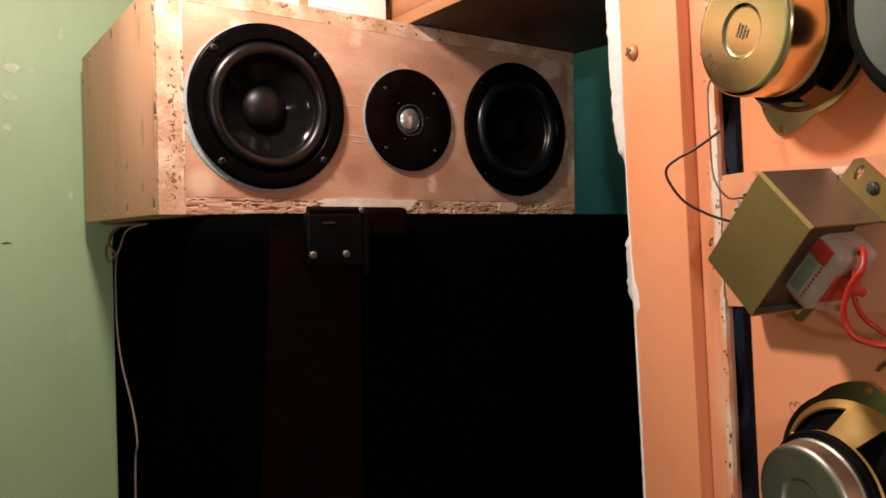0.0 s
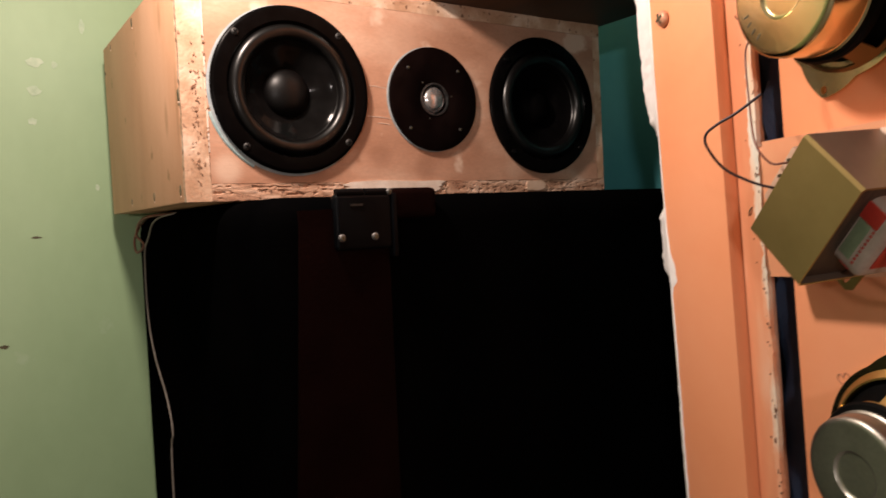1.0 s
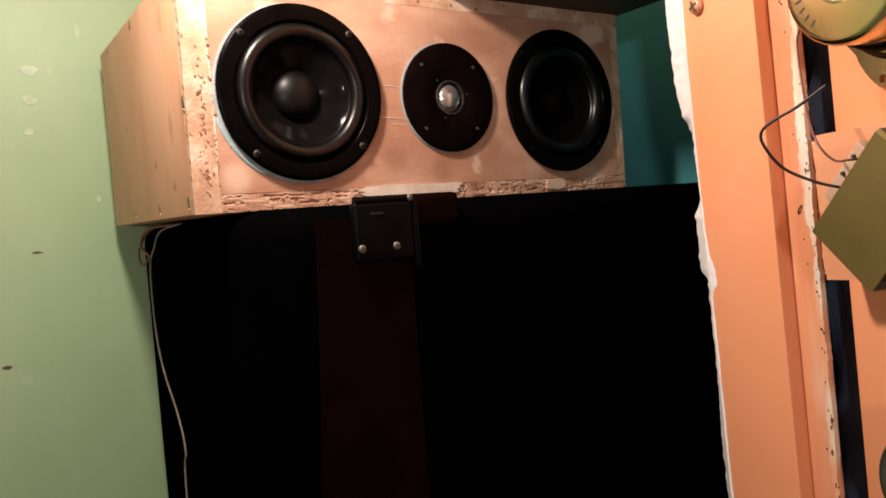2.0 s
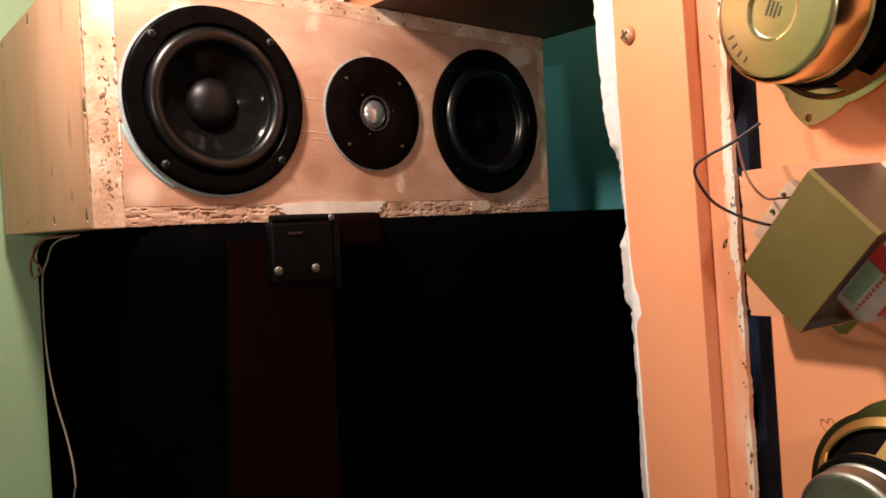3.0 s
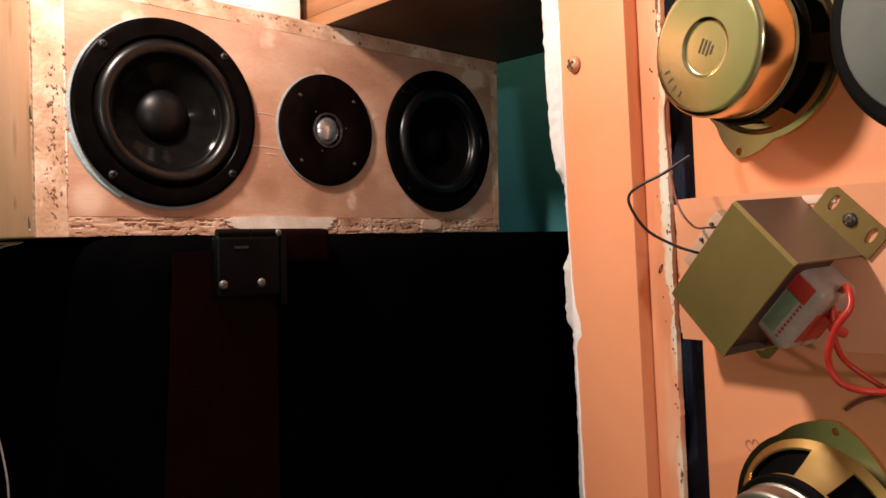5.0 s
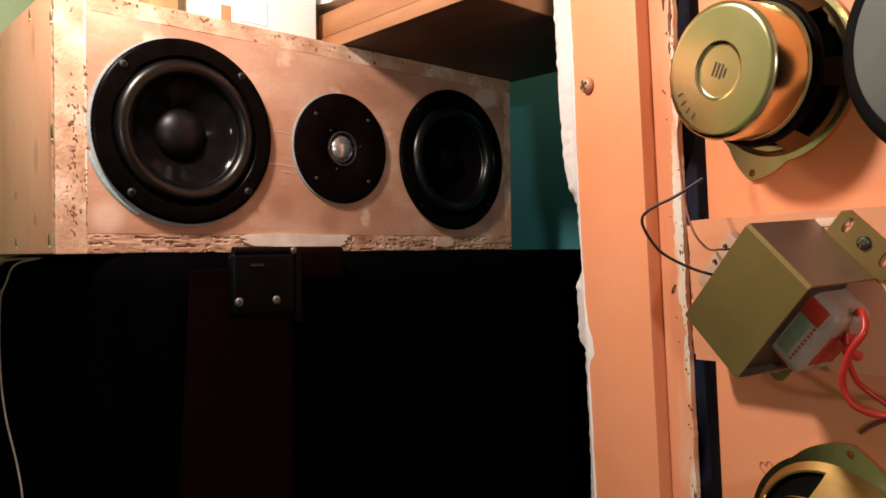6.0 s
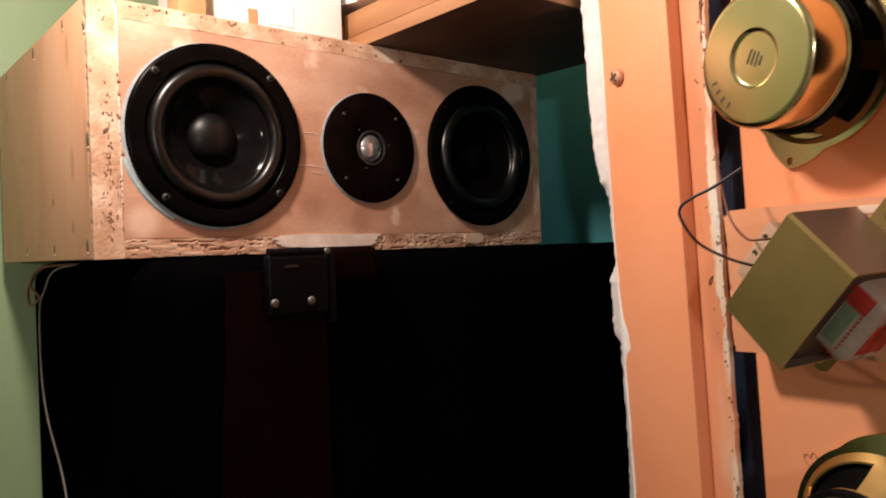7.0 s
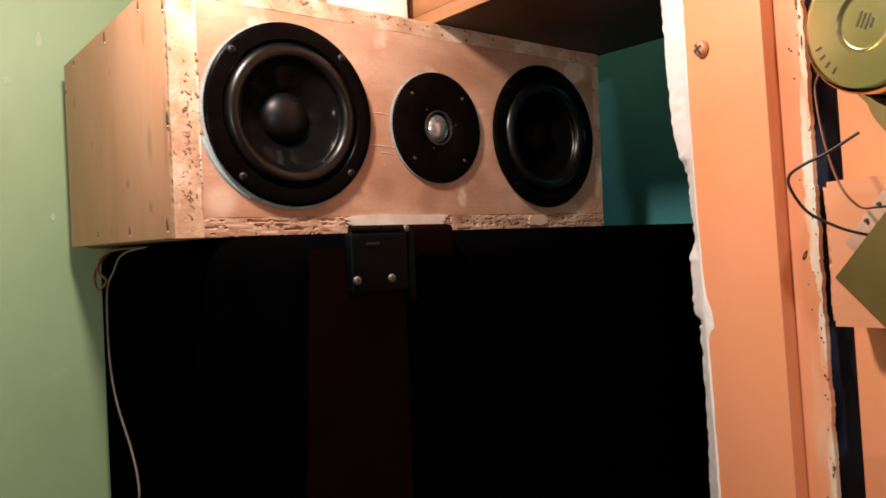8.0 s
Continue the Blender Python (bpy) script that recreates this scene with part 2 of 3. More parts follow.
M["cable"] = material("grey_cable", [(0.17, 0.14, 0.12), (0.26, 0.22, 0.19)], 120, (0.45, 0.6), 0, 0.1, 300)


# ---------------- mesh helpers ----------------
def mesh_from(bm, name, mat, smooth):
    bmesh.ops.recalc_face_normals(bm, faces=bm.faces)
    me = bpy.data.meshes.new(name)
    bm.to_mesh(me)
    bm.free()
    me.materials.append(mat)
    if smooth:
        me.shade_smooth()
        me.set_sharp_from_angle(angle=radians(38))
    return me


def part(name, bm, mat, parent=None, label="", at=None, smooth=True):
    """Links a bmesh as ONE mesh object under a thing or a part."""
    ob = new(name, mesh_from(bm, name, mat, smooth))
    if parent is not None:
        ob.parent = parent
    if at is not None:
        ob.matrix_basis = at
    if label:
        tagged(ob, label)
    return ob


def thing(name, m, label, category, group="", kind=""):
    return_ob = new(name)
    return_ob.empty_display_size = 0.05
    return_ob.matrix_basis = m
    return tagged(return_ob, label, category, group, kind)


def block(lo, hi, bevel=0.0, segments=2):
    bm = bmesh.new()
    size = [b - a for a, b in zip(lo, hi)]
    mid = [(a + b) / 2 for a, b in zip(lo, hi)]
    bmesh.ops.create_cube(bm, size=1.0, matrix=Matrix.Translation(mid) @ Matrix.Diagonal((*size, 1)))
    if bevel:
        bmesh.ops.bevel(bm, geom=list(bm.edges), offset=bevel, segments=segments, affect="EDGES", profile=0.6)
    return bm


def lathe(profile, steps=64, start=0.0, sweep=2 * math.pi):
    """Turns (radius, height) pairs round the z axis."""
    bm = bmesh.new()
    closed = abs(sweep - 2 * math.pi) < 1e-6
    count = steps if closed else steps + 1
    rings = []
    for r, h in profile:
        if r < 1e-6:
            rings.append([bm.verts.new((0, 0, h))])
        else:
            rings.append([bm.verts.new((r * math.cos(start + sweep * k / steps), r * math.sin(start + sweep * k / steps), h)) for k in range(count)])
    for a, b in zip(rings, rings[1:]):
        for k in range(steps):
            j = (k + 1) % count
            if len(a) == 1 and len(b) == 1:
                continue
            if len(a) == 1:
                bm.faces.new((a[0], b[k], b[j]))
            elif len(b) == 1:
                bm.faces.new((a[k], a[j], b[0]))
            else:
                bm.faces.new((a[k], a[j], b[j], b[k]))
    return bm


def smooth_line(points, per=8):
    """A Catmull-Rom line through the points."""
    pts = [Vector(p) for p in points]
    pts = [2 * pts[0] - pts[1], *pts, 2 * pts[-1] - pts[-2]]
    out = []
    for a, b, c, d in zip(pts, pts[1:], pts[2:], pts[3:]):
        for k in range(per):
            t = k / per
            out.append(0.5 * (2 * b + (c - a) * t + (2 * a - 5 * b + 4 * c - d) * t * t + (3 * b - a - 3 * c + d) * t ** 3))
    return [*out, pts[-2]]


def tube(points, radius, sides=10, per=8):
    line = smooth_line(points, per)
    bm = bmesh.new()
    rings, side = [], None
    for k, p in enumerate(line):
        way = (line[min(k + 1, len(line) - 1)] - line[max(k - 1, 0)]).normalized()
        if side is None:
            side = way.orthogonal().normalized()
        side = (side - way * side.dot(way)).normalized()
        up = way.cross(side)
        rings.append([bm.verts.new(p + radius * (math.cos(2 * math.pi * s / sides) * side + math.sin(2 * math.pi * s / sides) * up)) for s in range(sides)])
    for a, b in zip(rings, rings[1:]):
        for s in range(sides):
            bm.faces.new((a[s], a[(s + 1) % sides], b[(s + 1) % sides], b[s]))
    bm.faces.new(rings[0])
    bm.faces.new(rings[-1])
    return bm


def plate(outline, holes, thick):
    """A flat plate in x, y from z = 0 down to -thick, with an outline and round holes (x, y, radius)."""
    bm = bmesh.new()
    loops = [outline] + [[(x + r * math.cos(2 * math.pi * k / 48), y + r * (tall[0] if tall else 1) * math.sin(2 * math.pi * k / 48)) for k in range(48)] for x, y, r, *tall in holes]
    edges = []
    for loop in loops:
        vs = [bm.verts.new((x, y, 0)) for x, y in loop]
        edges += [bm.edges.new((vs[k], vs[(k + 1) % len(vs)])) for k in range(len(vs))]
    bmesh.ops.triangle_fill(bm, edges=edges, use_beauty=True, use_dissolve=False)
    got = bmesh.ops.extrude_face_region(bm, geom=list(bm.faces))
    bmesh.ops.translate(bm, verts=[v for v in got["geom"] if isinstance(v, bmesh.types.BMVert)], vec=(0, 0, -thick))
    return bm


def rough_strip(length, width, thick, cells, lift, seed, ragged=0.0):
    """A bar along x with a broken, crumbly upper face (+z) and, if wanted, ragged long sides."""
    bm = bmesh.new()
    across = max(4, int(cells * width / length))
    grid = []
    for i in range(cells + 1):
        row = []
        for j in range(across + 1):
            x, y = length * i / cells, width * j / across
            edge = min(i, cells - i, j, across - j)
            h = (0.6 * noise.noise(Vector((x * 90 + seed, y * 420, seed))) + 0.5 * noise.noise(Vector((x * 420, y * 800, seed)))) * lift if edge else -0.3 * lift
            h -= max(0, noise.noise(Vector((x * 75 + 4 * noise.noise(Vector((x * 60, y * 90, seed))), y * 430 + seed, 7.1))) - 0.20) * lift * 7 if edge else 0
            dy = 0.0
            if j in (0, across) and ragged:
                dy = ragged * noise.noise(Vector((x * 45 + seed, 3.3 + j, 0))) + 0.5 * ragged * noise.noise(Vector((x * 190, j, seed)))
            row.append(bm.verts.new((x, y + dy, h)))
        grid.append(row)
    for a, b in zip(grid, grid[1:]):
        for j in range(across):
            bm.faces.new((a[j], b[j], b[j + 1], a[j + 1]))
    got = bmesh.ops.extrude_edge_only(bm, edges=[e for e in bm.edges if e.is_boundary])
    vs = [v for v in got["geom"] if isinstance(v, bmesh.types.BMVert)]
    for v in vs:
        v.co.z = -thick
    return bm


FRONTAL = pose(0, 0, 0, 90)          # local z of a lathe turned to face -y, local y up


def cross_screw(name, parent, at, radius, mat, label="", slot_mat=None):
    """A domed screw head with a cross slot, as one mesh of two materials."""
    bm = lathe([(0, 0.55 * radius), (0.5 * radius, 0.5 * radius), (0.85 * radius, 0.3 * radius), (radius, 0.0), (radius, -0.0008), (0.6 * radius, -0.0012), (0.6 * radius, -0.006)], 20)
    head = len(bm.faces)
    for turn in (25, 115):
        bmesh.ops.create_cube(bm, size=1.0, matrix=pose(0, 0, 0.5 * radius, 0, 0, turn) @ Matrix.Diagonal((1.24 * radius, 0.26 * radius, 0.18 * radius, 1)))
    for k, face in enumerate(bm.faces):
        face.material_index = 0 if k < head else 1
    ob = part(name, bm, mat, parent, label, at)
    ob.data.materials.append(slot_mat or M["ink"])
    return ob


# ---------------- room ----------------
def slab(name, lo, hi, mat, label, category):
    bm = block(lo, hi)
    ob = part(name, bm, mat, None, label)
    return tagged(ob, label, category, kind="structure")


WALL = slab("wall_back", (-3.4, 0.40, 0), (0.82, 0.52, 2.8), M["green"], "green painted plaster wall with pale scuffs", "wall")
# left and front walls are unseen, toned cream to keep reflections neutral
slab("wall_left", (-3.52, -4.4, 0), (-3.4, 0.52, 2.8), M["cream"], "unseen side wall added to close the room, cream for neutral bounce", "wall")
slab("wall_right", (0.695, -4.4, 0), (0.815, 0.399, 2.8), M["teal"], "teal painted plaster side wall in shadow", "wall")
slab("wall_front", (-3.4, -4.52, 0), (0.695, -4.4, 2.8), M["cream"], "unseen end wall added to close the room, cream for neutral bounce", "wall")
slab("floor", (-3.52, -4.52, -0.1), (0.82, 0.52, 0), M["cement"], "grey cement floor", "floor")
slab("ceiling", (-3.52, -4.52, 2.8), (0.82, 0.52, 2.9), M["plaster"], "off-white plastered ceiling", "ceiling")


# ---------------- black cabinet ----------------
TOP = 1.2
NAILS = [(0.240, 0.011, 0.8), (0.125, 0.011, 1.1), (0.017, 0.012, 1.3), (0.358, 0.184, 0.7), (0.183, 0.208, 1.3), (0.070, 0.209, 1.0), (0.313, 0.209, 0.8), (0.0065, 0.192, 1.0), (0.0062, 0.099, 1.4)]
CHIPS = [(-0.019, 1.453, 0.004, 0.011), (-0.055, 1.40, 0.004, 0.006), (-0.081, 1.365, 0.010, 0.007), (-0.078, 1.402, 0.012, 0.008), (-0.012, 1.238, 0.003, 0.005),
         (-0.089, 1.174, 0.007, 0.0018), (-0.085, 1.325, 0.006, 0.006), (-0.134, 1.036, 0.007, 0.0029)]
cab = thing("black_cabinet", pose(0, 0, 0), "tall glossy black cabinet with rounded corners and a maroon strip", "cabinet")
part("body", block((0.030, -0.108, 0.0), (0.655, 0.385, TOP - 0.001), 0.034, 6), M["black"], cab)
strip = bmesh.new()
quad = [(0.064, 1.186), (0.149, 1.188), (0.146, 0.30), (0.012, 0.30)]
fr = [strip.verts.new((x, -0.111, z)) for x, z in quad]
bk = [strip.verts.new((x, -0.104, z)) for x, z in quad]
strip.faces.new(fr), strip.faces.new(bk)
for k in range(4):
    strip.faces.new((fr[k], fr[(k + 1) % 4], bk[(k + 1) % 4], bk[k]))
part("strip", strip, M["maroon"], cab, "dark maroon tapered upright strip", smooth=False)
latch = part("latch", block((0.0945, -0.1165, 1.150), (0.1515, -0.106, 1.199), 0.004, 3), M["bracket"], cab, "black plastic latch with two screws")
for x in (0.0995, 0.1320):
    cross_screw("screw", latch, pose(x, -0.1166, 1.161, 90), 0.0036, M["latchscrew"], "", M["ink"])
part("mark", block((0.109, -0.1171, 1.1885), (0.121, -0.1160, 1.1905)), M["screwgrey"], latch)
part("flange", block((0.1500, -0.1185, 1.142), (0.1545, -0.108, 1.199), 0.0012), M["bracket"], latch, "folded black side flange")
for x0, x1 in ((0.0965, 0.1225), (0.1245, 0.1465)):
    part("hinge_knuckle", tube([(x0, -0.1130, 1.2005), ((x0 + x1) / 2, -0.1130, 1.2005), (x1, -0.1130, 1.2005)], 0.0036, 12, 2), M["bracket"], latch)
cross_screw("hinge_pin", latch, pose(0.1485, -0.1160, 1.2005, 90), 0.0030, M["latchscrew"])
part("strap", block((0.149, -0.116, 1.176), (0.2, -0.02, 1.204), 0.006, 3), M["maroon"], cab, "dark maroon strap over the top edge")


# ---------------- speaker box ----------------
W, H, D = 0.54, 0.217, 0.365
box = thing("speaker_box", pose(0, 0, TOP), "bare plywood speaker box with two woofers and a tweeter", "speaker")
T = 0.018
part("side_panel", block((0, 0.006, 0), (T, D, H), 0.0015), M["ply"], box)
part("side_panel", block((W - T, 0.006, 0), (W, D, H), 0.0015), M["ply"], box)
part("top_panel", block((T, 0.006, H - T), (W - T, D, H), 0.001), M["ply"], box)
part("bottom_panel", block((T, 0.006, 0), (W - T, D, T), 0.001), M["ply"], box)
part("back_panel", block((T, D - 0.015, T), (W - T, D - 0.001, H - T)), M["ply"], box)
DRIVERS = [(0.109, 0.108, 0.0825), (0.436, 0.107, 0.083)]
TWEET = (0.276, 0.107, 0.0575)
holes = [(x, z, r - 0.012) for x, z, r in DRIVERS] + [(TWEET[0], TWEET[1], 0.035)]
part("front_panel", plate([(0.024, 0.0165), (W - 0.012, 0.0165), (W - 0.012, H - 0.016), (0.024, H - 0.016)], holes, 0.015), M["front"], box,
     "sanded tan front board", FRONTAL, smooth=False)
edge_l = part("chipped_edge", rough_strip(H, 0.0235, 0.0075, 200, 0.0002, 1.0, 0.0008), M["pale"], box, "crumbly chipboard edge",
              Matrix(((0, 1, 0, 0.0003), (0, 0, -1, 0.0), (1, 0, 0, 0), (0, 0, 0, 1))))
part("chipped_edge", rough_strip(W - 0.024, 0.016, 0.0075, 420, 0.0008, 5.0, 0.0012), M["chip"], box, "crumbly chipboard edge",
     Matrix(((1, 0, 0, 0.024), (0, 0, -1, 0.0), (0, 1, 0, 0.0002), (0, 0, 0, 1))))
part("chipped_edge", rough_strip(W - 0.024, 0.0155, 0.0075, 300, 0.0002, 9.0, 0.0006), M["pale"], box, "rough plywood edge",
     Matrix(((1, 0, 0, 0.024), (0, 0, -1, 0.0), (0, 1, 0, H - 0.0157), (0, 0, 0, 1))))
part("chipped_edge", rough_strip(H - 0.033, 0.0115, 0.0075, 100, 0.0003, 13.0, 0.0006), M["pale"], box, "rough plywood edge",
     Matrix(((0, 1, 0, W - 0.0117), (0, 0, -1, 0.0), (1, 0, 0, 0.0165), (0, 0, 0, 1))))


def smear(x0, x1, z0, z1, seed, thick, name, mat, label=""):
    """A ragged flat patch on the front of the box."""
    mid, half = ((x0 + x1) / 2, (z0 + z1) / 2), ((x1 - x0) / 2, (z1 - z0) / 2)
    line = []
    for k in range(90):
        a = 2 * math.pi * k / 90
        c, d = math.cos(a), math.sin(a)
        grow = 1 / max(abs(c), abs(d)) ** 0.55 * (1 + 0.22 * noise.noise(Vector((1.8 * c + seed, 1.8 * d, seed))) + 0.10 * noise.noise(Vector((4 * c, 4 * d, seed))))
        line.append((mid[0] + half[0] * c * grow * 0.97, mid[1] + half[1] * d * grow * 0.97))
    part(name, plate(line, [], thick), mat, box, label, Matrix.Translation((0, -0.0016 if z1 < 0.02 else -0.0004, 0)) @ FRONTAL, smooth=False)


smear(0.160, 0.286, 0.0035, 0.0180, 3.0, 0.0018, "filler_patch", M["filler"], "smear of white filler")
smear(0.405, 0.436, 0.0030, 0.0150, 8.0, 0.0018, "filler_patch", M["smear"], "tan filler smear")
for z0, z1 in ((0.150, 0.212), (0.118, 0.136), (0.046, 0.086)):
    part("filled_joint", block((0.0232, -0.0007, z0), (0.0246, 0.003, z1), 0.0003), M["filler"], box, "thin joint filled with pale filler")
pits = bmesh.new()
pick = random.Random(9)
for k in range(190):
    if k < 85:
        x, z = pick.gauss(0.0135, 0.0030), pick.choice((0.052, 0.083, 0.108, 0.122, 0.028)) + pick.gauss(0, 0.011)
    elif k < 125:
        x, z = pick.gauss(0.0238, 0.0007), pick.uniform(0.02, 0.16)
    else:
        x, z = pick.uniform(0.03, 0.40), H - 0.004 + pick.gauss(0, 0.0022)
    w = 0.0003 + 0.0011 * pick.random() ** 2.2
    h = w * pick.uniform(0.7, 2.0)
    if z > H - 0.014:
        w, h = 1.6 * w, 0.6 * h
    lean = pick.uniform(-0.9, 0.9)
    rim = []
    for a in np.linspace(0, 2 * math.pi, 10)[:-1]:
        g = 0.35 + 0.65 * pick.random()
        c, d = w * g * math.cos(a), h * g * math.sin(a)
        rim.append(pits.verts.new((max(0.0006, x) + c - lean * d, -0.0009, min(z, H - 0.003) + d)))
    pits.faces.new(rim)
got = bmesh.ops.extrude_face_region(pits, geom=list(pits.faces))
bmesh.ops.translate(pits, verts=[v for v in got["geom"] if isinstance(v, bmesh.types.BMVert)], vec=(0, 0.003, 0))
tagged(part("pitted_wear", pits, M["pit"], box, "brown pits in the crumbly edge", smooth=False), kind="stuff")


def woofer(x, z, r, screws, cap):
    at = Matrix.Translation((x, -0.0005, z)) @ FRONTAL
    if cap > 0.0242:
        part("gasket", lathe([(r - 0.004, 0), (r + 0.0012, 0), (r + 0.0016, 0.0014), (r - 0.004, 0.0016)], 72), M["gasket"], box, "pale gasket rim", Matrix.Translation((-0.0012, 0, -0.0008)) @ at)
    ring = part("woofer", lathe([(r - 0.013, -0.003), (r - 0.003, 0.0012), (r, 0.002), (r, 0.0045), (r - 0.0015, 0.006), (r - 0.004, 0.0066), (r - 0.015, 0.0062), (r - 0.0165, 0.0048),
                                  (r - 0.018, 0.003), (r - 0.018, -0.006)], 96), M["ring"], box, "black round woofer frame", at)
    s = r - 0.0178
    roll = [(s, 0.0015)] + [(s - 0.0075 + 0.0075 * math.cos(a), 0.002 + 0.0075 * math.sin(a)) for a in np.linspace(0, math.pi, 12)] + [(s - 0.016, 0.001)]
    part("surround", lathe(roll, 96), M["rubber"], ring, "rolled rubber surround")
    c = s - 0.0155
    part("cone", lathe([(c + 0.0005, 0.0012), (c - 0.002, -0.001), (0.90 * c, -0.0032), (0.80 * c, -0.0057), (0.70 * c, -0.00836), (0.60 * c, -0.0112), (0.50 * c, -0.0142), (0.02, -0.0171)], 128), M["cone"] if cap > 0.0242 else M["papercone"], ring, "black cone")
    dome = [(cap * math.cos(a), -0.0170 + 0.016 * math.sin(a)) for a in np.linspace(0, math.pi / 2, 12)]
    part("dust_cap", lathe([*dome[:-1], (0, dome[-1][1])], 64), M["cap"] if cap > 0.0242 else M["papercone"], ring, "domed dust cap")
    for k in range(4):
        a = radians(48 + 90 * k)
        cross_screw("screw", ring, pose((r - 0.0060) * math.cos(a), (r - 0.0060) * math.sin(a), 0.0060, 0, 0, 20 * k), 0.0040, screws, "", M["ferrite"])


woofer(*DRIVERS[0], M["screwgrey"], 0.0245)
part("residue", lathe([(0.080, 0.0), (0.0880, 0.0), (0.0866, 0.0012), (0.080, 0.0012)], 24, radians(196), radians(44)), M["residue"], box, "pale blue glue residue",
     Matrix.Translation((DRIVERS[0][0], -0.0004, DRIVERS[0][1])) @ FRONTAL)
woofer(*DRIVERS[1], M["ring"], 0.0240)
tx, tz, tr = TWEET
at = Matrix.Translation((tx, -0.0005, tz)) @ FRONTAL
part("gasket", lathe([(tr - 0.004, 0), (tr + 0.0007, 0), (tr + 0.0006, 0.0012), (tr - 0.004, 0.0014)], 72), M["gasket"], box, "pale gasket rim", Matrix.Translation((-0.001, 0, 0)) @ at)
tw = part("tweeter", lathe([(0.033, -0.004), (tr - 0.002, 0.001), (tr, 0.0015), (tr, 0.0032), (tr - 0.0015, 0.0042), (0.020, 0.0038), (0.016, 0.001), (0.0155, -0.003)], 80), M["tweeter"], box, "dark round tweeter plate", at)
part("dome", lathe([(0.0158, -0.002), (0.0150, 0.0005), (0.0125, 0.0035), (0.0085, 0.0062), (0.004, 0.0075), (0, 0.0078)], 48), M["dome"], tw, "silver tweeter dome")
part("dome_ring", lathe([(0.0178, 0.0015), (0.0182, 0.0045), (0.0165, 0.0048), (0.0160, 0.0015)], 48), M["darksteel"], tw)
for k in range(4):
    a = radians(45 + 90 * k)
    cross_screw("screw", tw, pose((tr - 0.011) * math.cos(a), (tr - 0.011) * math.sin(a), 0.0040), 0.0022, M["screwgrey"])
for k in range(3):
    a = radians(130 + 120 * k)
    cross_screw("rivet", tw, pose(0.023 * math.cos(a), 0.023 * math.sin(a), 0.0036), 0.0012, M["screwgrey"])


# ---------------- orange enclosure: local x along the board, y up, z out of it ----------------
NORMAL = Vector((-0.96460, 0.25846, -0.05234))
ACROSS = Vector((-0.25882, -0.96593, 0.0))
UP = NORMAL.cross(ACROSS)
O = Vector((0.41706, -0.11175, 1.20024))
BOARD = Matrix(((ACROSS.x, UP.x, NORMAL.x, O.x), (ACROSS.y, UP.y, NORMAL.y, O.y), (ACROSS.z, UP.z, NORMAL.z, O.z), (0, 0, 0, 1)))
LOW, HIGH = -1.198, 0.62
PLINTH = Matrix.Translation((0.0405, 0.0015, 0.0259)) @ Matrix.Scale(0.94, 4)     # the thick board that carries the transformer
enc = thing("speaker_enclosure", BOARD, "tall orange painted plywood enclosure with a torn white edge", "cabinet")
part("batten", block((0.1535, LOW, 0.004), (0.2345, HIGH, 0.026), 0.0018), M["orange"], enc, "orange painted batten")
torn = bmesh.new()
cols = []
for i in range(900):
    y = LOW + (HIGH - LOW) * i / 899
    left = np.interp(y, (-0.24, -0.172, -0.113, -0.098, -0.090, -0.075, -0.040, -0.030, 0.009, 0.044, 0.049, 0.060, 0.077, 0.119, 0.19), (0.1150, 0.1181, 0.1177, 0.1176, 0.1262, 0.1255, 0.1268, 0.1220, 0.1171, 0.1170, 0.1210, 0.1214, 0.1166, 0.1142, 0.1136))
    deep = np.interp(y, (-0.113, -0.095, -0.085, -0.035, -0.020, 0.040, 0.055), (0.0, 0.0, 0.012, 0.012, 0.0, 0.0, 0.012))
    left += 0.0010 * noise.noise(Vector((y * 60, 5.5, 0))) + 0.0011 * noise.noise(Vector((y * 240, 2.5, 0))) * (1 if y < 0.05 else 0.3)
    right = np.interp(y, (-0.232, -0.159, -0.104, -0.097, -0.091, -0.077, -0.066, -0.044, -0.006, 0.042, 0.09, 0.137, 0.181), (0.1562, 0.1564, 0.1555, 0.1576, 0.1640, 0.1628, 0.1572, 0.1547, 0.1542, 0.1538, 0.1535, 0.1555, 0.1557))
    right += 0.0008 * noise.noise(Vector((y * 40, 8.5, 0))) + 0.0005 * noise.noise(Vector((y * 200, 9.5, 0)))
    right = max(right, 0.1541)
    crumb = [0.0014 * noise.noise(Vector((k * 1.1, y * 120, 3))) for k in range(8)]
    ring = [(left + 0.003, deep - 0.010)] + [(left + (0.1526 - left) * k / 5, deep + (0.0258 - deep) * k / 5 + crumb[k] * (1 if k < 5 else 0)) for k in range(6)]
    ring += [(0.5 * (0.1526 + right), 0.0268 + 0.2 * crumb[6]), (right, 0.0259)]
    cols.append([torn.verts.new((x, y, z)) for x, z in ring])
for a, b in zip(cols, cols[1:]):
    for k in range(8):
        torn.faces.new((a[k], a[k + 1], b[k + 1], b[k]))
part("torn_edge", torn, M["torn"], enc, "torn white plaster edge")
part("backing", block((0.1515, LOW, -0.012), (0.2400, HIGH, 0.0035), 0.001), M["orange2"], enc, "worn orange inner strip")
part("inner_strip", block((0.2347, LOW, 0.0095), (0.2585, HIGH, 0.0135), 0.001), M["orange2"], enc, "worn orange inner strip")
worn = bmesh.new()
cols = []
for i in range(1100):
    y = LOW + (HIGH - LOW) * i / 1099
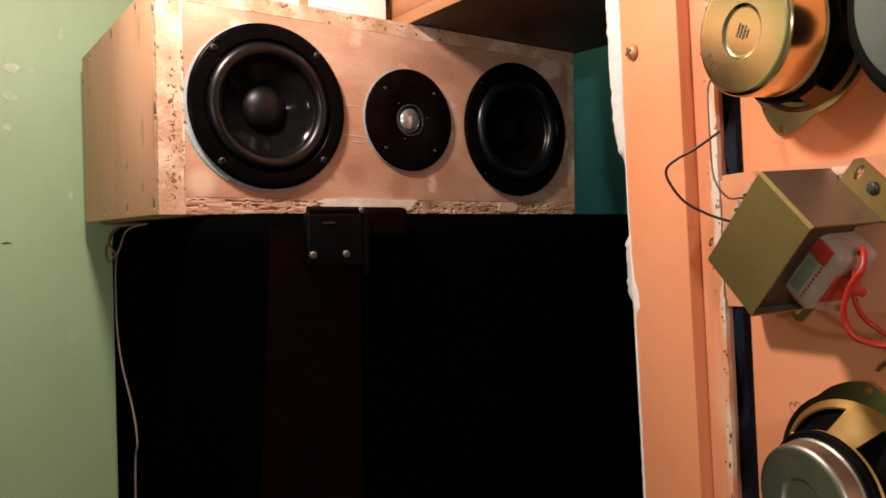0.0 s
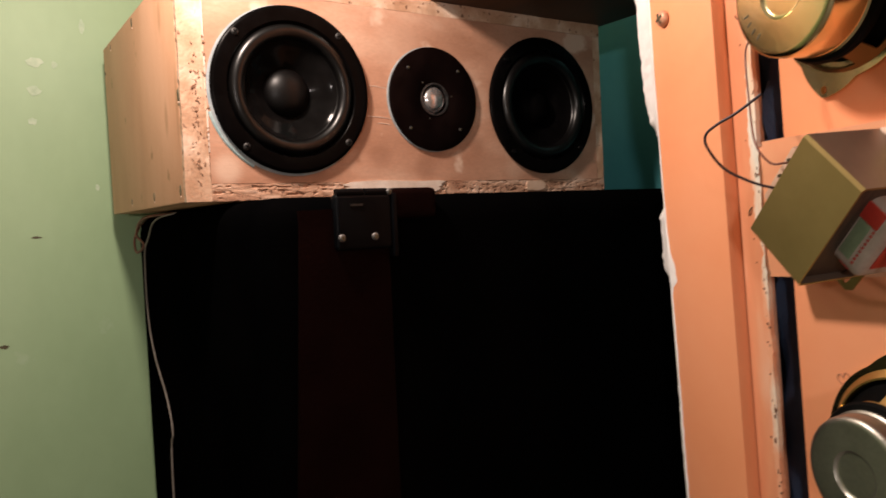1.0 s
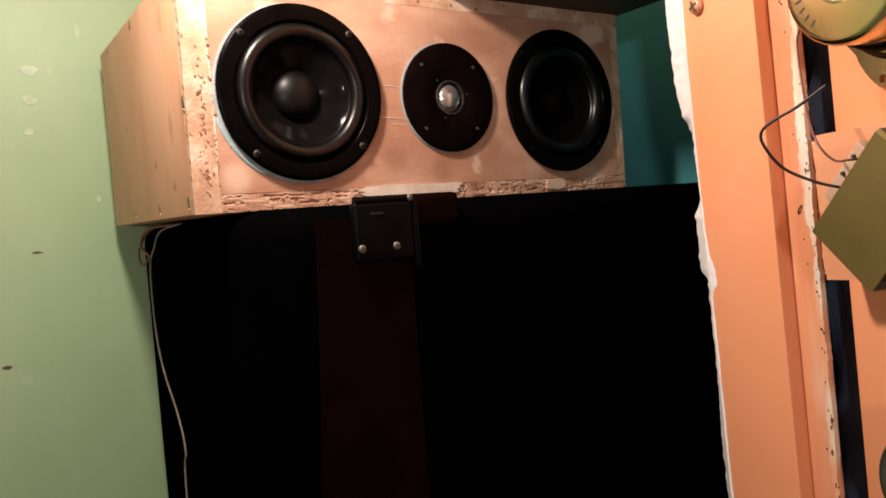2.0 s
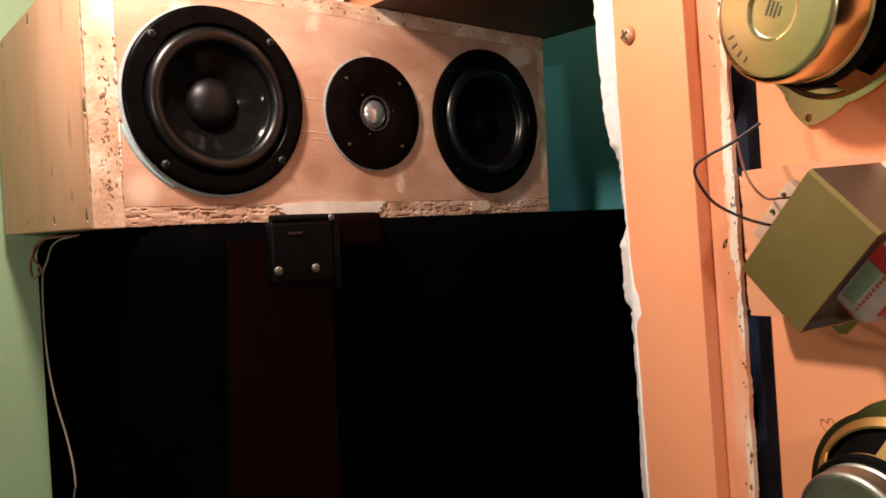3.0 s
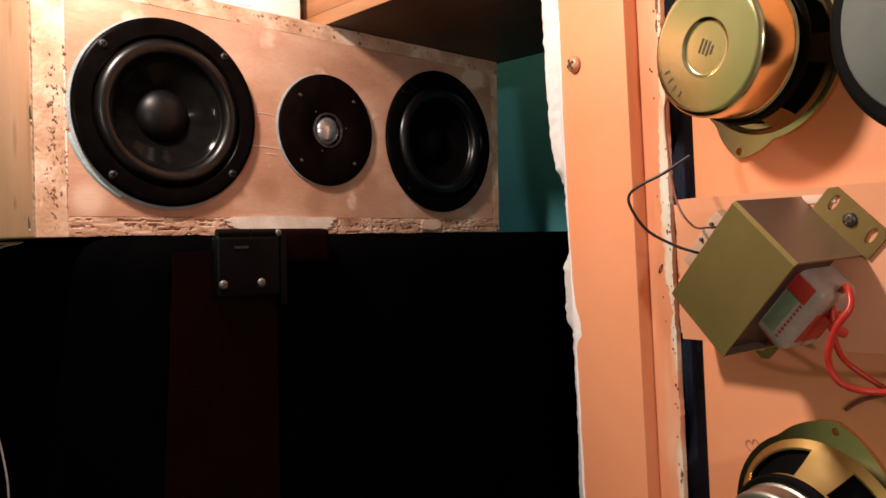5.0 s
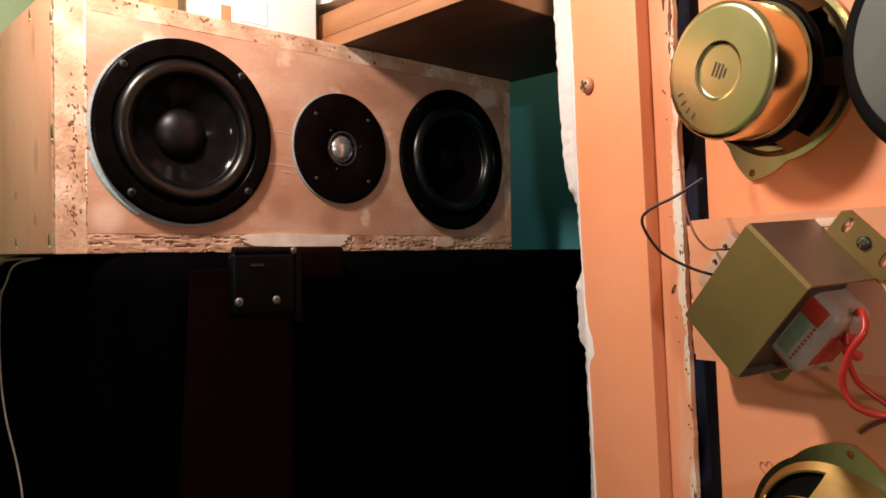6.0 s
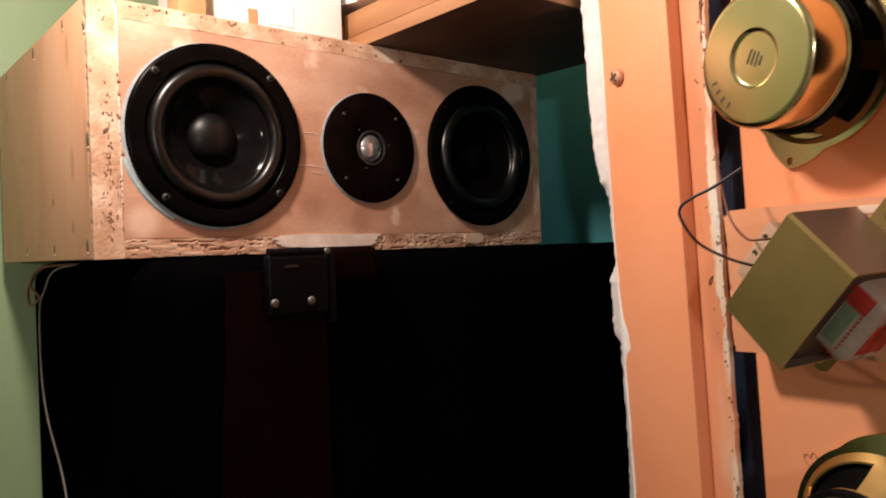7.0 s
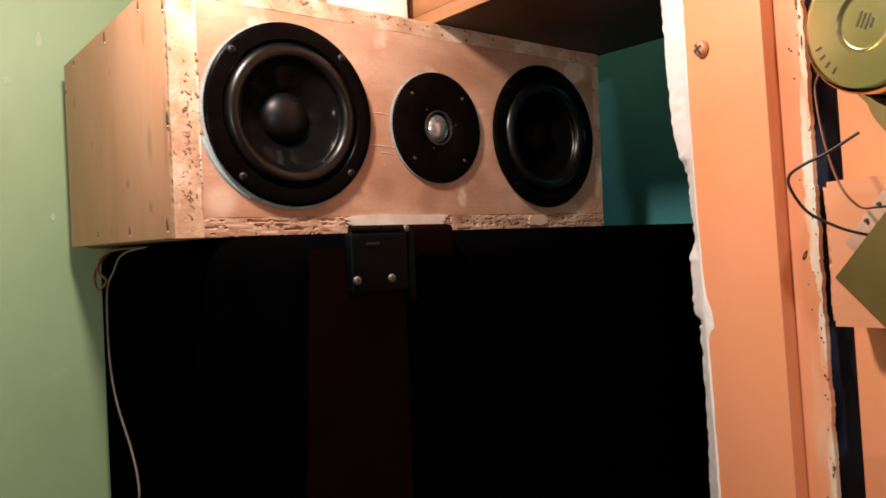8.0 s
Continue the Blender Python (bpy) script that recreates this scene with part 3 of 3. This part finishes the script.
    wide = np.interp(y, (-0.40, -0.204, -0.180, -0.152, -0.143, -0.120, -0.114, -0.093, -0.076, -0.064, -0.043, -0.010, 0.019, 0.052, 0.093, 0.14, 0.16, 0.30),
                     (0.004, 0.0050, 0.0066, 0.0018, 0.0060, 0.0012, 0.0058, 0.0064, 0.0045, 0.0016, 0.0070, 0.0090, 0.0088, 0.0084, 0.0066, 0.0040, 0.0020, 0.0030))
    wide += 0.0016 * noise.noise(Vector((y * 55, 1.5, 0))) + 0.0012 * noise.noise(Vector((y * 260, 6.5, 0)))
    out = 0.2602 + 0.0012 * noise.noise(Vector((y * 70, 3.5, 0))) + 0.0010 * noise.noise(Vector((y * 330, 4.5, 0)))
    wide = max(0.0006, wide)
    cols.append([worn.verts.new((out - wide, y, 0.0136))] + [worn.verts.new((out - wide * (1 - k / 4), y, 0.0139 + 0.0003 * noise.noise(Vector((k * 0.9, y * 210, 2))))) for k in range(5)]
                + [worn.verts.new((out - 0.0003, y, 0.0095))])
for a, b in zip(cols, cols[1:]):
    for k in range(6):
        worn.faces.new((a[k], a[k + 1], b[k + 1], b[k]))
part("chipped_edge", worn, M["chipedge"], enc, "chipped pale paint edge")
flecks = bmesh.new()
pick = random.Random(21)
for k in range(70):
    y = pick.uniform(-0.30, 0.24)
    x = 0.2600 - abs(pick.gauss(0, 0.0022)) if k % 5 else pick.uniform(0.240, 0.258)
    w = 0.0003 + 0.0009 * pick.random() ** 2
    h = w * pick.uniform(0.8, 3.5)
    flecks.faces.new([flecks.verts.new((x + w * (0.4 + 0.6 * pick.random()) * math.cos(a), y + h * (0.4 + 0.6 * pick.random()) * math.sin(a), 0.0144)) for a in np.linspace(0, 2 * math.pi, 9)[:-1]])
got = bmesh.ops.extrude_face_region(flecks, geom=list(flecks.faces))
bmesh.ops.translate(flecks, verts=[v for v in got["geom"] if isinstance(v, bmesh.types.BMVert)], vec=(0, 0, -0.001))
tagged(part("chipped_wear", flecks, M["chipdark"], enc, "dark flecks where paint has chipped off", smooth=False), kind="stuff")
part("baffle", block((0.2725, LOW, -0.015), (0.78, HIGH, 0), 0.001), M["orange"], enc, "orange painted baffle board")
cloth = bmesh.new()
rows = []
for i in range(120):
    y = LOW + (HIGH - LOW) * i / 119
    rows.append([cloth.verts.new((0.236 + 0.048 * j / 8, y, -0.017 + 0.012 * noise.noise(Vector((j * 0.5, y * 22, 4)))) ) for j in range(9)])
for a, b in zip(rows, rows[1:]):
    for j in range(8):
        cloth.faces.new((a[j], a[j + 1], b[j + 1], b[j]))
part("grille_cloth", cloth, M["cloth"], enc, "dark navy grille cloth in the gap")
part("back_board", block((0.155, LOW, -0.05), (0.78, HIGH, -0.034)), M["cloth"], enc)
part("chipped_edge", rough_strip(0.098, 0.0050, 0.024, 90, 0.0012, 17.0, 0.0016), M["pink"], enc, "crumbled edge of the thick board",
     PLINTH @ Matrix(((0, -1, 0, 0.2605), (1, 0, 0, -0.0815), (0, 0, 1, 0.0040), (0, 0, 0, 1))))
part("mounting_plate", plate([(0.2580, -0.0855), (0.60, -0.066), (0.60, 0.0255), (0.2722, 0.0203), (0.2584, 0.0197)], [], 0.0318), M["pink"], enc, "thick pinkish board under the transformer", PLINTH @ Matrix.Translation((0, 0, 0.0048)), smooth=False)
cross_screw("screw", enc, pose(0.1745, 0.138, 0.0280), 0.0070, M["copper"], "coppery cross-head screw")


# ---------------- bare drivers on the baffle ----------------
def basket_mesh(r0, r1, h0, h1, windows, wide, steps=72):
    """A cone-shaped basket wall between two radii with window openings, of some thickness."""
    bm = bmesh.new()
    levels = 6
    grid = []
    for shell in (0.0, 0.0014):
        rows = []
        for j in range(levels + 1):
            f = j / levels
            r = r0 + (r1 - r0) * f ** 0.8 - shell
            h = h0 + (h1 - h0) * f
            rows.append([bm.verts.new((r * math.cos(2 * math.pi * k / steps), r * math.sin(2 * math.pi * k / steps), h)) for k in range(steps)])
        grid.append(rows)

    def is_open(j, k):
        return 1 <= j <= levels - 2 and (k * windows / steps) % 1.0 < wide

    for s, rows in enumerate(grid):
        for j in range(levels):
            for k in range(steps):
                if not is_open(j, k):
                    n = (k + 1) % steps
                    bm.faces.new((rows[j][k], rows[j][n], rows[j + 1][n], rows[j + 1][k]))
    for j in range(levels):
        for k in range(steps):
            if is_open(j, k):
                n = (k + 1) % steps
                sides = [((j, k), (j, n), not is_open(j - 1, k)), ((j + 1, k), (j + 1, n), not is_open(j + 1, k)),
                         ((j, k), (j + 1, k), not is_open(j, (k - 1) % steps)), ((j, n), (j + 1, n), not is_open(j, n))]
                for p, q, wall in sides:
                    if wall:
                        bm.faces.new((grid[0][p[0]][p[1]], grid[0][q[0]][q[1]], grid[1][q[0]][q[1]], grid[1][p[0]][p[1]]))
    return bm


def flange_outline(r, tab, turn, tabs, spread):
    out = []
    for k in range(96):
        a = 2 * math.pi * k / 96
        step = 2 * math.pi / tabs
        d = step / 2 - abs(((a - radians(turn)) % step) - step / 2)
        rr = r + (tab - r) * max(0.0, 1 - d / spread) ** 0.9
        out.append((rr * math.cos(a), rr * math.sin(a)))
    return out


def driver(name, u, v, label, r, tab, turn, basket, can, windows, mats, base=0.0, tabs=2, spread=0.42):
    """basket: its upper radius and height; can: radius and top height."""
    d = thing(name, BOARD @ Matrix.Translation((u, v, base)), label, "loudspeaker", "bare drivers on the orange board")
    fl, bk, cn, pl = mats
    bolts = [(0.92 * tab * math.cos(radians(turn + 360 / tabs * k)), 0.92 * tab * math.sin(radians(turn + 360 / tabs * k)), 0.0026) for k in range(tabs)]
    part("flange", plate(flange_outline(r, tab, turn, tabs, spread), [(0, 0, r - 0.012), *bolts], 0.003), fl, d, "", Matrix.Translation((0, 0, 0.0035)), smooth=False)
    part("basket", basket_mesh(r - 0.004, basket[0], 0.0034, basket[1], windows, 0.62), bk, d)
    part("cone_back", lathe([(r - 0.008, 0.002), (0.018, basket[1] - 0.003)], 48), M["ferrite"], d, "black paper cone")
    part("top_plate", lathe([(0, basket[1] - 0.002), (basket[0] + 0.003, basket[1] - 0.002), (basket[0] + 0.0035, basket[1] + 0.001), (basket[0] + 0.002, basket[1] + 0.003), (0, basket[1] + 0.003)], 64), pl, d)
    cr, ch = can
    prof = [(cr + 0.0012, basket[1] + 0.003), (cr + 0.0014, basket[1] + 0.0055), (cr, basket[1] + 0.0065), (cr, ch - 0.004), (cr - 0.0006, ch - 0.0018), (cr - 0.0022, ch - 0.0004), (cr - 0.0040, ch), (cr - 0.0050, ch)]
    return d, part("magnet_cover", lathe([*prof, (0.44 * cr, ch), (0.43 * cr, ch), (0.415 * cr, ch - 0.0006), (0.385 * cr, ch - 0.0016), (0.37 * cr, ch - 0.0018), (0.35 * cr, ch - 0.0018), (0, ch - 0.0018)], 96), cn, d)


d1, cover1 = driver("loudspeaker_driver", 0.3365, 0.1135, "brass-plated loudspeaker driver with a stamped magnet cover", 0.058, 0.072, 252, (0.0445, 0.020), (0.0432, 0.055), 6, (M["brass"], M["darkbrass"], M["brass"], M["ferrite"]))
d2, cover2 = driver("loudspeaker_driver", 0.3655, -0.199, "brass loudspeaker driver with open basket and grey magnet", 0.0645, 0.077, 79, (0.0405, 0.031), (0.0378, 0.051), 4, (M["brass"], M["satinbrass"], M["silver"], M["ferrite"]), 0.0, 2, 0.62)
d3, cover3 = driver("loudspeaker_driver", 0.484, 0.099, "black loudspeaker driver with grey steel magnet plate", 0.070, 0.076, 20, (0.062, 0.026), (0.0610, 0.058), 6, (M["ferrite"], M["ferrite"], M["ferrite"], M["ferrite"]), 0.004, 4, 0.3)
part("magnet_plate", lathe([(0.0510, 0.0575), (0.0510, 0.0615), (0.0502, 0.0627), (0.0490, 0.0630), (0, 0.0630)], 64), M["greycap"], d3, "grey steel magnet plate")


# ---------------- transformer ----------------
trm = thing("transformer", BOARD @ PLINTH @ Matrix.Translation((0.3551, -0.0311, 0.005)) @ pose(0, 0, 0, 0, 0, -42.5), "brass-cased mains transformer with red wires on a plate", "transformer")
A, Bh, TH = 0.0268, 0.0404, 0.0605      # half sizes along and across, height
yoke = bmesh.new()
prof = [(-Bh, 0.0), (-Bh, TH - 0.002), (-Bh + 0.002, TH), (Bh - 0.002, TH), (Bh, TH - 0.002), (Bh, 0.0)]
inn = [(-Bh + 0.0015, 0.0), (-Bh + 0.0015, TH - 0.003), (-Bh + 0.003, TH - 0.0015), (Bh - 0.003, TH - 0.0015), (Bh - 0.0015, TH - 0.003), (Bh - 0.0015, 0.0)]
loops = [[yoke.verts.new((x, y, z)) for y, z in loop] for loop in (prof, inn) for x in (-A, A)]
for k in range(5):
    yoke.faces.new((loops[0][k], loops[0][k + 1], loops[1][k + 1], loops[1][k]))
    yoke.faces.new((loops[2][k], loops[2][k + 1], loops[3][k + 1], loops[3][k]))
    yoke.faces.new((loops[0][k], loops[0][k + 1], loops[2][k + 1], loops[2][k]))
    yoke.faces.new((loops[1][k], loops[1][k + 1], loops[3][k + 1], loops[3][k]))
for k in (0, 5):
    yoke.faces.new((loops[0][k], loops[1][k], loops[3][k], loops[2][k]))
casing = part("casing", yoke, M["trbrass"], trm, "dull brass channel casing")
casing.data.materials.append(M["trside"])
# faces towards +y take the greyer taupe tone
for face in casing.data.polygons:
    face.material_index = 1 if face.normal.y > 0.9 else 0
part("core", block((-A + 0.002, -Bh + 0.002, 0.014), (A - 0.005, Bh - 0.002, TH - 0.002), 0.0005), M["core"], trm, "dark stacked core sheets")
for s in (-1, 1):
    lug = plate([(-0.020, 0), (0.026, 0), (0.026, 0.0165), (0.022, 0.0205), (-0.016, 0.0205), (-0.020, 0.0165)], [(0.003, 0.011, 0.0032), (-0.0115, 0.0122, 0.0026, 2.1), (0.0185, 0.0122, 0.0026, 2.1)], 0.0016)
    part("mounting_lug", lug, M["trbrass"], trm, "", Matrix.Translation((0.005, s * Bh, 0.0018)) @ pose(0, 0, 0, 0, 0, 0 if s > 0 else 180), smooth=False)
    cross_screw("screw", trm, pose(0.008 if s > 0 else 0.002, s * (Bh + 0.011), 0.0022), 0.0045, M["darksteel"], "dark mounting screw")
part("coil", block((-A - 0.010, -0.022, 0.006), (A + 0.0165, 0.028, 0.0400), 0.008, 5), M["coil"], trm, "coil wrapped in pale tape")
part("tape", block((A - 0.006, 0.0135, 0.0393), (A + 0.0095, 0.0255, 0.0408), 0.0006), M["redtape"], trm, "red insulating tape")
part("tape", block((A - 0.001, -0.0206, 0.010), (A + 0.009, -0.0165, 0.0390), 0.0012), M["redtape"], trm, "red insulating tape")
part("label", block((A - 0.0040, -0.014, 0.0395), (A + 0.0055, 0.0130, 0.0404), 0.0003), M["greentape"], trm, "green tape label")
for k in range(10):
    part("stitch", block((A + 0.0078, -0.014 + 0.0031 * k, 0.0397), (A + 0.0094, -0.0128 + 0.0031 * k, 0.0406)), M["redtape"], trm)
part("tape", block((A + 0.0160, -0.012, 0.012), (A + 0.0172, 0.012, 0.034), 0.0004), M["redtape"], trm, "red insulating tape")
part("sleeve", tube([(A + 0.016, 0.010, 0.018), (A + 0.025, 0.011, 0.026), (A + 0.0275, 0.013, 0.033), (A + 0.030, 0.010, 0.024)], 0.003), M["redtape"], trm, "red sleeve where the wires leave")
strip_t = part("terminal_strip", block((-0.0475, -0.030, 0.031), (-A - 0.0005, 0.015, 0.040), 0.0025), M["bobbin"], trm, "pale plastic terminal strip")
for y in (-0.0075, 0.006):
    part("terminal", lathe([(0, 0.002), (0.0012, 0.0016), (0.0015, 0), (0.0015, -0.001)], 10), M["ink"], strip_t, "", pose(-0.0432, y, 0.040))



# ---------------- wires (in the board's frame) ----------------
def wire(name, points, radius, mat, label, frame_of=BOARD):
    ob = part(name, tube(points, radius), mat, None, label)
    ob.matrix_basis = frame_of
    return tagged(ob, label, "wire")


wire("thin_wire", [(0.348, -0.0150, 0.0695), (0.3418, -0.0123, 0.078), (0.3344, -0.0071, 0.088), (0.3259, 0.0026, 0.100), (0.3238, 0.0168, 0.110), (0.3255, 0.0250, 0.112), (0.3348, 0.0305, 0.110), (0.3460, 0.0354, 0.105), (0.3609, 0.0444, 0.098)], 0.0009, M["bluewire"], "thin dark wire hooked in the air")
wire("thin_wire", [(0.306, 0.100, 0.046), (0.2985, 0.0880, 0.050), (0.2975, 0.0765, 0.052), (0.3095, 0.0455, 0.062), (0.3325, 0.0174, 0.080), (0.3441, 0.0035, 0.080), (0.3521, 0.0022, 0.076), (0.3555, 0.0022, 0.0695)], 0.0007, M["brownwire"], "thin brown wire down to the transformer")
wire("red_wire", [(0.3990, -0.0400, 0.024), (0.4130, -0.0345, 0.038), (0.4195, -0.0440, 0.046), (0.413, -0.0566, 0.050), (0.4081, -0.0739, 0.05), (0.4134, -0.0879, 0.045), (0.4285, -0.0917, 0.03), (0.4733, -0.0853, 0.010)], 0.0019, M["redwire"], "thick red insulated wire in a loop", BOARD @ PLINTH)
wire("red_wire", [(0.398, -0.042, 0.030), (0.3995, -0.0688, 0.030), (0.4055, -0.0852, 0.020), (0.4393, -0.1058, 0.006), (0.4961, -0.1133, 0.003)], 0.0017, M["redwire"], "thick red insulated wire", BOARD @ PLINTH)
wire("wire_offcut", [(0.385, -0.1148, 0.0015), (0.3924, -0.109, 0.0025), (0.4014, -0.1039, 0.0015), (0.4251, -0.0953, 0.0015)], 0.0012, M["brownwire"], "short brown wire lying against the board")

# ---------------- cable beside the cabinet ----------------
cable = part("cable", tube([(0.055, 0.20, 1.1975), (0.030, 0.255, 1.190), (0.0275, 0.295, 1.168), (0.0275, 0.325, 1.143), (0.0275, 0.328, 1.07), (0.0275, 0.305, 1.018), (0.0275, 0.252, 0.970), (0.0275, 0.231, 0.930), (0.0275, 0.246, 0.868), (0.0275, 0.25, 0.5), (0.0275, 0.25, 0.01)], 0.0011), M["cable"], None)
part("cable_tangle", tube([(0.050, 0.235, 1.196), (0.024, 0.300, 1.192), (0.022, 0.340, 1.172), (0.026, 0.318, 1.158), (0.022, 0.345, 1.148), (0.024, 0.365, 1.165), (0.026, 0.335, 1.183), (0.030, 0.300, 1.195)], 0.0016), M["brownwire"], cable, "brown coiled cable end")
tagged(cable, "thin grey cable hanging down the black cabinet", "cable")

# ---------------- things on the box ----------------
Z1 = TOP + H
# shade under the plank is put into its dark tone, light into the edges
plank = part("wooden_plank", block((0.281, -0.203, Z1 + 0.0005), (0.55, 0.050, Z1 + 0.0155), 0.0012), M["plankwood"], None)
part("lit_edge_strip", block((0.2796, -0.2045, Z1 + 0.001), (0.55, -0.2031, Z1 + 0.015), 0.0004), M["edgewood"], plank, "plank edge toned lighter where the lamp falls")
part("lit_edge_strip", block((0.2796, -0.2030, Z1 + 0.001), (0.2809, 0.049, Z1 + 0.015), 0.0004), M["edgewood"], plank, "plank edge toned lighter where the lamp falls")
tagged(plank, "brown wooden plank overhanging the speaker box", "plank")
carton = part("flat_carton", block((0.2815, -0.190, Z1 + 0.016), (0.53, 0.048, Z1 + 0.043), 0.0025), M["edgewood"], None)
tagged(carton, "flat brown cardboard carton lying on the plank", "box")
blk = part("wood_block", block((0.2695, 0.0515, Z1 + 0.0005), (0.53, 0.102, Z1 + 0.034), 0.0015), M["wood"], None)
tagged(blk, "raw wood block lying behind the plank", "wood")
post = part("wood_offcut", block((0.086, 0.022, Z1 + 0.0005), (0.112, 0.05, Z1 + 0.14), 0.001), M["wood"], None)
tagged(post, "raw wood offcut standing on the speaker box", "wood")
pack = thing("white_package", pose(0.128, 0.03, Z1 + 0.0005), "bright white printed paper package on the speaker box", "package")
part("pack_body", block((0, 0, 0), (0.140, 0.16, 0.15), 0.004), M["paper"], pack)
part("print", block((0.052, -0.0008, 0.012), (0.080, 0.0, 0.036)), M["blueprint"], pack, "pale blue printed area")
part("print", block((0.006, -0.0008, 0.028), (0.030, 0.0, 0.032)), M["blueprint"], pack)
part("print", block((0.006, -0.0008, 0.036), (0.026, 0.0, 0.039)), M["blueprint"], pack)
part("print", block((0.030, -0.0008, 0.004), (0.040, 0.0, 0.024)), M["card"], pack, "small brown printed mark")
sheet = bmesh.new()
grid = []
for i in range(25):
    row = []
    for j in range(13):
        x, y = 0.279 + 0.24 * j / 12, -0.13 + 0.30 * i / 24
        row.append(sheet.verts.new((x, y, Z1 + 0.0505 + 0.009 * abs(math.sin(i / 24 * 6.2)) * (1 - j / 14) + 0.002 * noise.noise(Vector((x * 9, y * 9, 1))))))
    grid.append(row)
for a, b in zip(grid, grid[1:]):
    for j in range(12):
        sheet.faces.new((a[j], a[j + 1], b[j + 1], b[j]))
got = bmesh.ops.extrude_face_region(sheet, geom=list(sheet.faces))
bmesh.ops.translate(sheet, verts=[v for v in got["geom"] if isinstance(v, bmesh.types.BMVert)], vec=(0, 0, 0.03))
book = part("paper_booklet", sheet, M["paper"], None)
tagged(book, "warped white paper booklet lying on the carton", "paper")

# ---------------- small marks ----------------
for x0, z0, x1, z1 in ((0.196, 0.118, 0.216, 0.1165), (0.190, 0.086, 0.222, 0.084), (0.205, 0.079, 0.219, 0.0775)):
    part("scratch", tube([(x0, -0.0001, z0), ((x0 + x1) / 2, -0.0002, (z0 + z1) / 2 + 0.0004), (x1, -0.0001, z1)], 0.00035, 5, 6), M["filler"], box)
for y, z, big in NAILS:
    part("nail", lathe([(0, 0.0002), (0.0012 * big, 0.0002), (0.0018 * big, 0.0003), (0.0021 * big, -0.0005)], 12), M["ink"], box, "nail set in a torn slot", Matrix.Translation((-0.0003, y, z)) @ pose(0, 0, 0, 0, -90, 0) @ Matrix.Diagonal((2.1, 1, 1, 1)))
    part("nail_burr", block((-0.0006, -0.0011 * big, -0.0009), (0.0004, 0.0011 * big, 0.0009), 0.0004), M["smear"], box, "", Matrix.Translation((0, y, z - 0.0048 * big)))
heart = [(0.0, -0.0060, 0.0003), (-0.0050, 0.0, 0.0003), (-0.0042, 0.0040, 0.0003), (-0.0015, 0.0042, 0.0003), (0.0, 0.0018, 0.0003), (0.0020, 0.0046, 0.0003), (0.0046, 0.0040, 0.0003), (0.0048, 0.0, 0.0003), (0.0, -0.0062, 0.0003)]
part("pencil_mark", tube(heart, 0.00045, 6), M["pencil"], enc, "small pencilled heart", Matrix.Translation((0.314, -0.1554, 0)) @ pose(0, 0, 0, 0, 0, 15))
part("pencil_mark", tube([(0.3458, -0.1392, 0.0001), (0.3568, -0.1314, 0.0001), (0.3641, -0.1269, 0.0001)], 0.0005, 6), M["pencil"], enc)
part("splinter", tube([(0.2460, -0.0345, 0.0138), (0.248, -0.0312, 0.0150), (0.2498, -0.0280, 0.0138)], 0.0006, 6), M["ink"], enc)
for k, (w, dy) in enumerate(((0.0095, 0.0045), (0.0090, 0.0015), (0.0095, -0.0015), (0.0060, -0.0045))):
    part("stamp", block((-w / 2, dy - 0.0006, 0), (w / 2, dy + 0.0006, 0.0003)), M["ink"], cover1, "dark stamped mark", Matrix.Translation((0, 0, 0.0533)) @ pose(0, 0, 0, 0, 0, 62))
for k in range(4):
    a = radians(196 + 11 * k)
    part("stamp", block((-0.0022, -0.0006, 0), (0.0022, 0.0006, 0.0003)), M["ink"], cover1, "", pose(0.033 * math.cos(a), 0.033 * math.sin(a), 0.0551, 0, 0, 196 + 11 * k))
rnd = random.Random(4)
for u, v, w, hh in ((0.2550, 0.200, 0.0030, 0.016), (0.2515, 0.186, 0.0013, 0.009), (0.2570, 0.166, 0.0024, 0.012), (0.2505, 0.214, 0.0012, 0.010), (0.2560, 0.150, 0.0014, 0.006), (0.2460, 0.196, 0.0006, 0.007), (0.2580, 0.180, 0.0018, 0.010), (0.2582, 0.122, 0.0010, 0.006)):
    gouge = bmesh.new()
    ring = [gouge.verts.new((u + w * (0.3 + 0.7 * rnd.random()) * math.cos(a), v + hh * (0.45 + 0.55 * rnd.random()) * math.sin(a), 0.0143)) for a in np.linspace(0, 2 * math.pi, 19)[:-1]]
    gouge.faces.new(ring)
    got = bmesh.ops.extrude_face_region(gouge, geom=list(gouge.faces))
    bmesh.ops.translate(gouge, verts=[q for q in got["geom"] if isinstance(q, bmesh.types.BMVert)], vec=(0, 0, -0.001))
    part("gouge", gouge, M["chipdark"], enc, "", smooth=False)
for x, z, w, h in CHIPS:
    chip = bmesh.new()
    ring = [chip.verts.new((x + w * (0.6 + 0.4 * rnd.random()) * math.cos(a), 0.3994, z + h * (0.6 + 0.4 * rnd.random()) * math.sin(a))) for a in np.linspace(0, 2 * math.pi, 14)[:-1]]
    chip.faces.new(ring)
    got = bmesh.ops.extrude_face_region(chip, geom=list(chip.faces))
    bmesh.ops.translate(chip, verts=[v for v in got["geom"] if isinstance(v, bmesh.types.BMVert)], vec=(0, 0.001, 0))
    part("paint_chip", chip, M["scuff"] if h > 0.003 else M["ink"], WALL, "", smooth=False)
# thin pale spot near the upper edge of the thick board
palespot = part("pale_spot", block((0.364, 0.0120, 0.0051), (0.386, 0.0172, 0.0056), 0.0001), M["palespot"], None)
palespot.matrix_basis = BOARD @ PLINTH
tagged(palespot, "small pale pinkish spot on the plate", "paper")
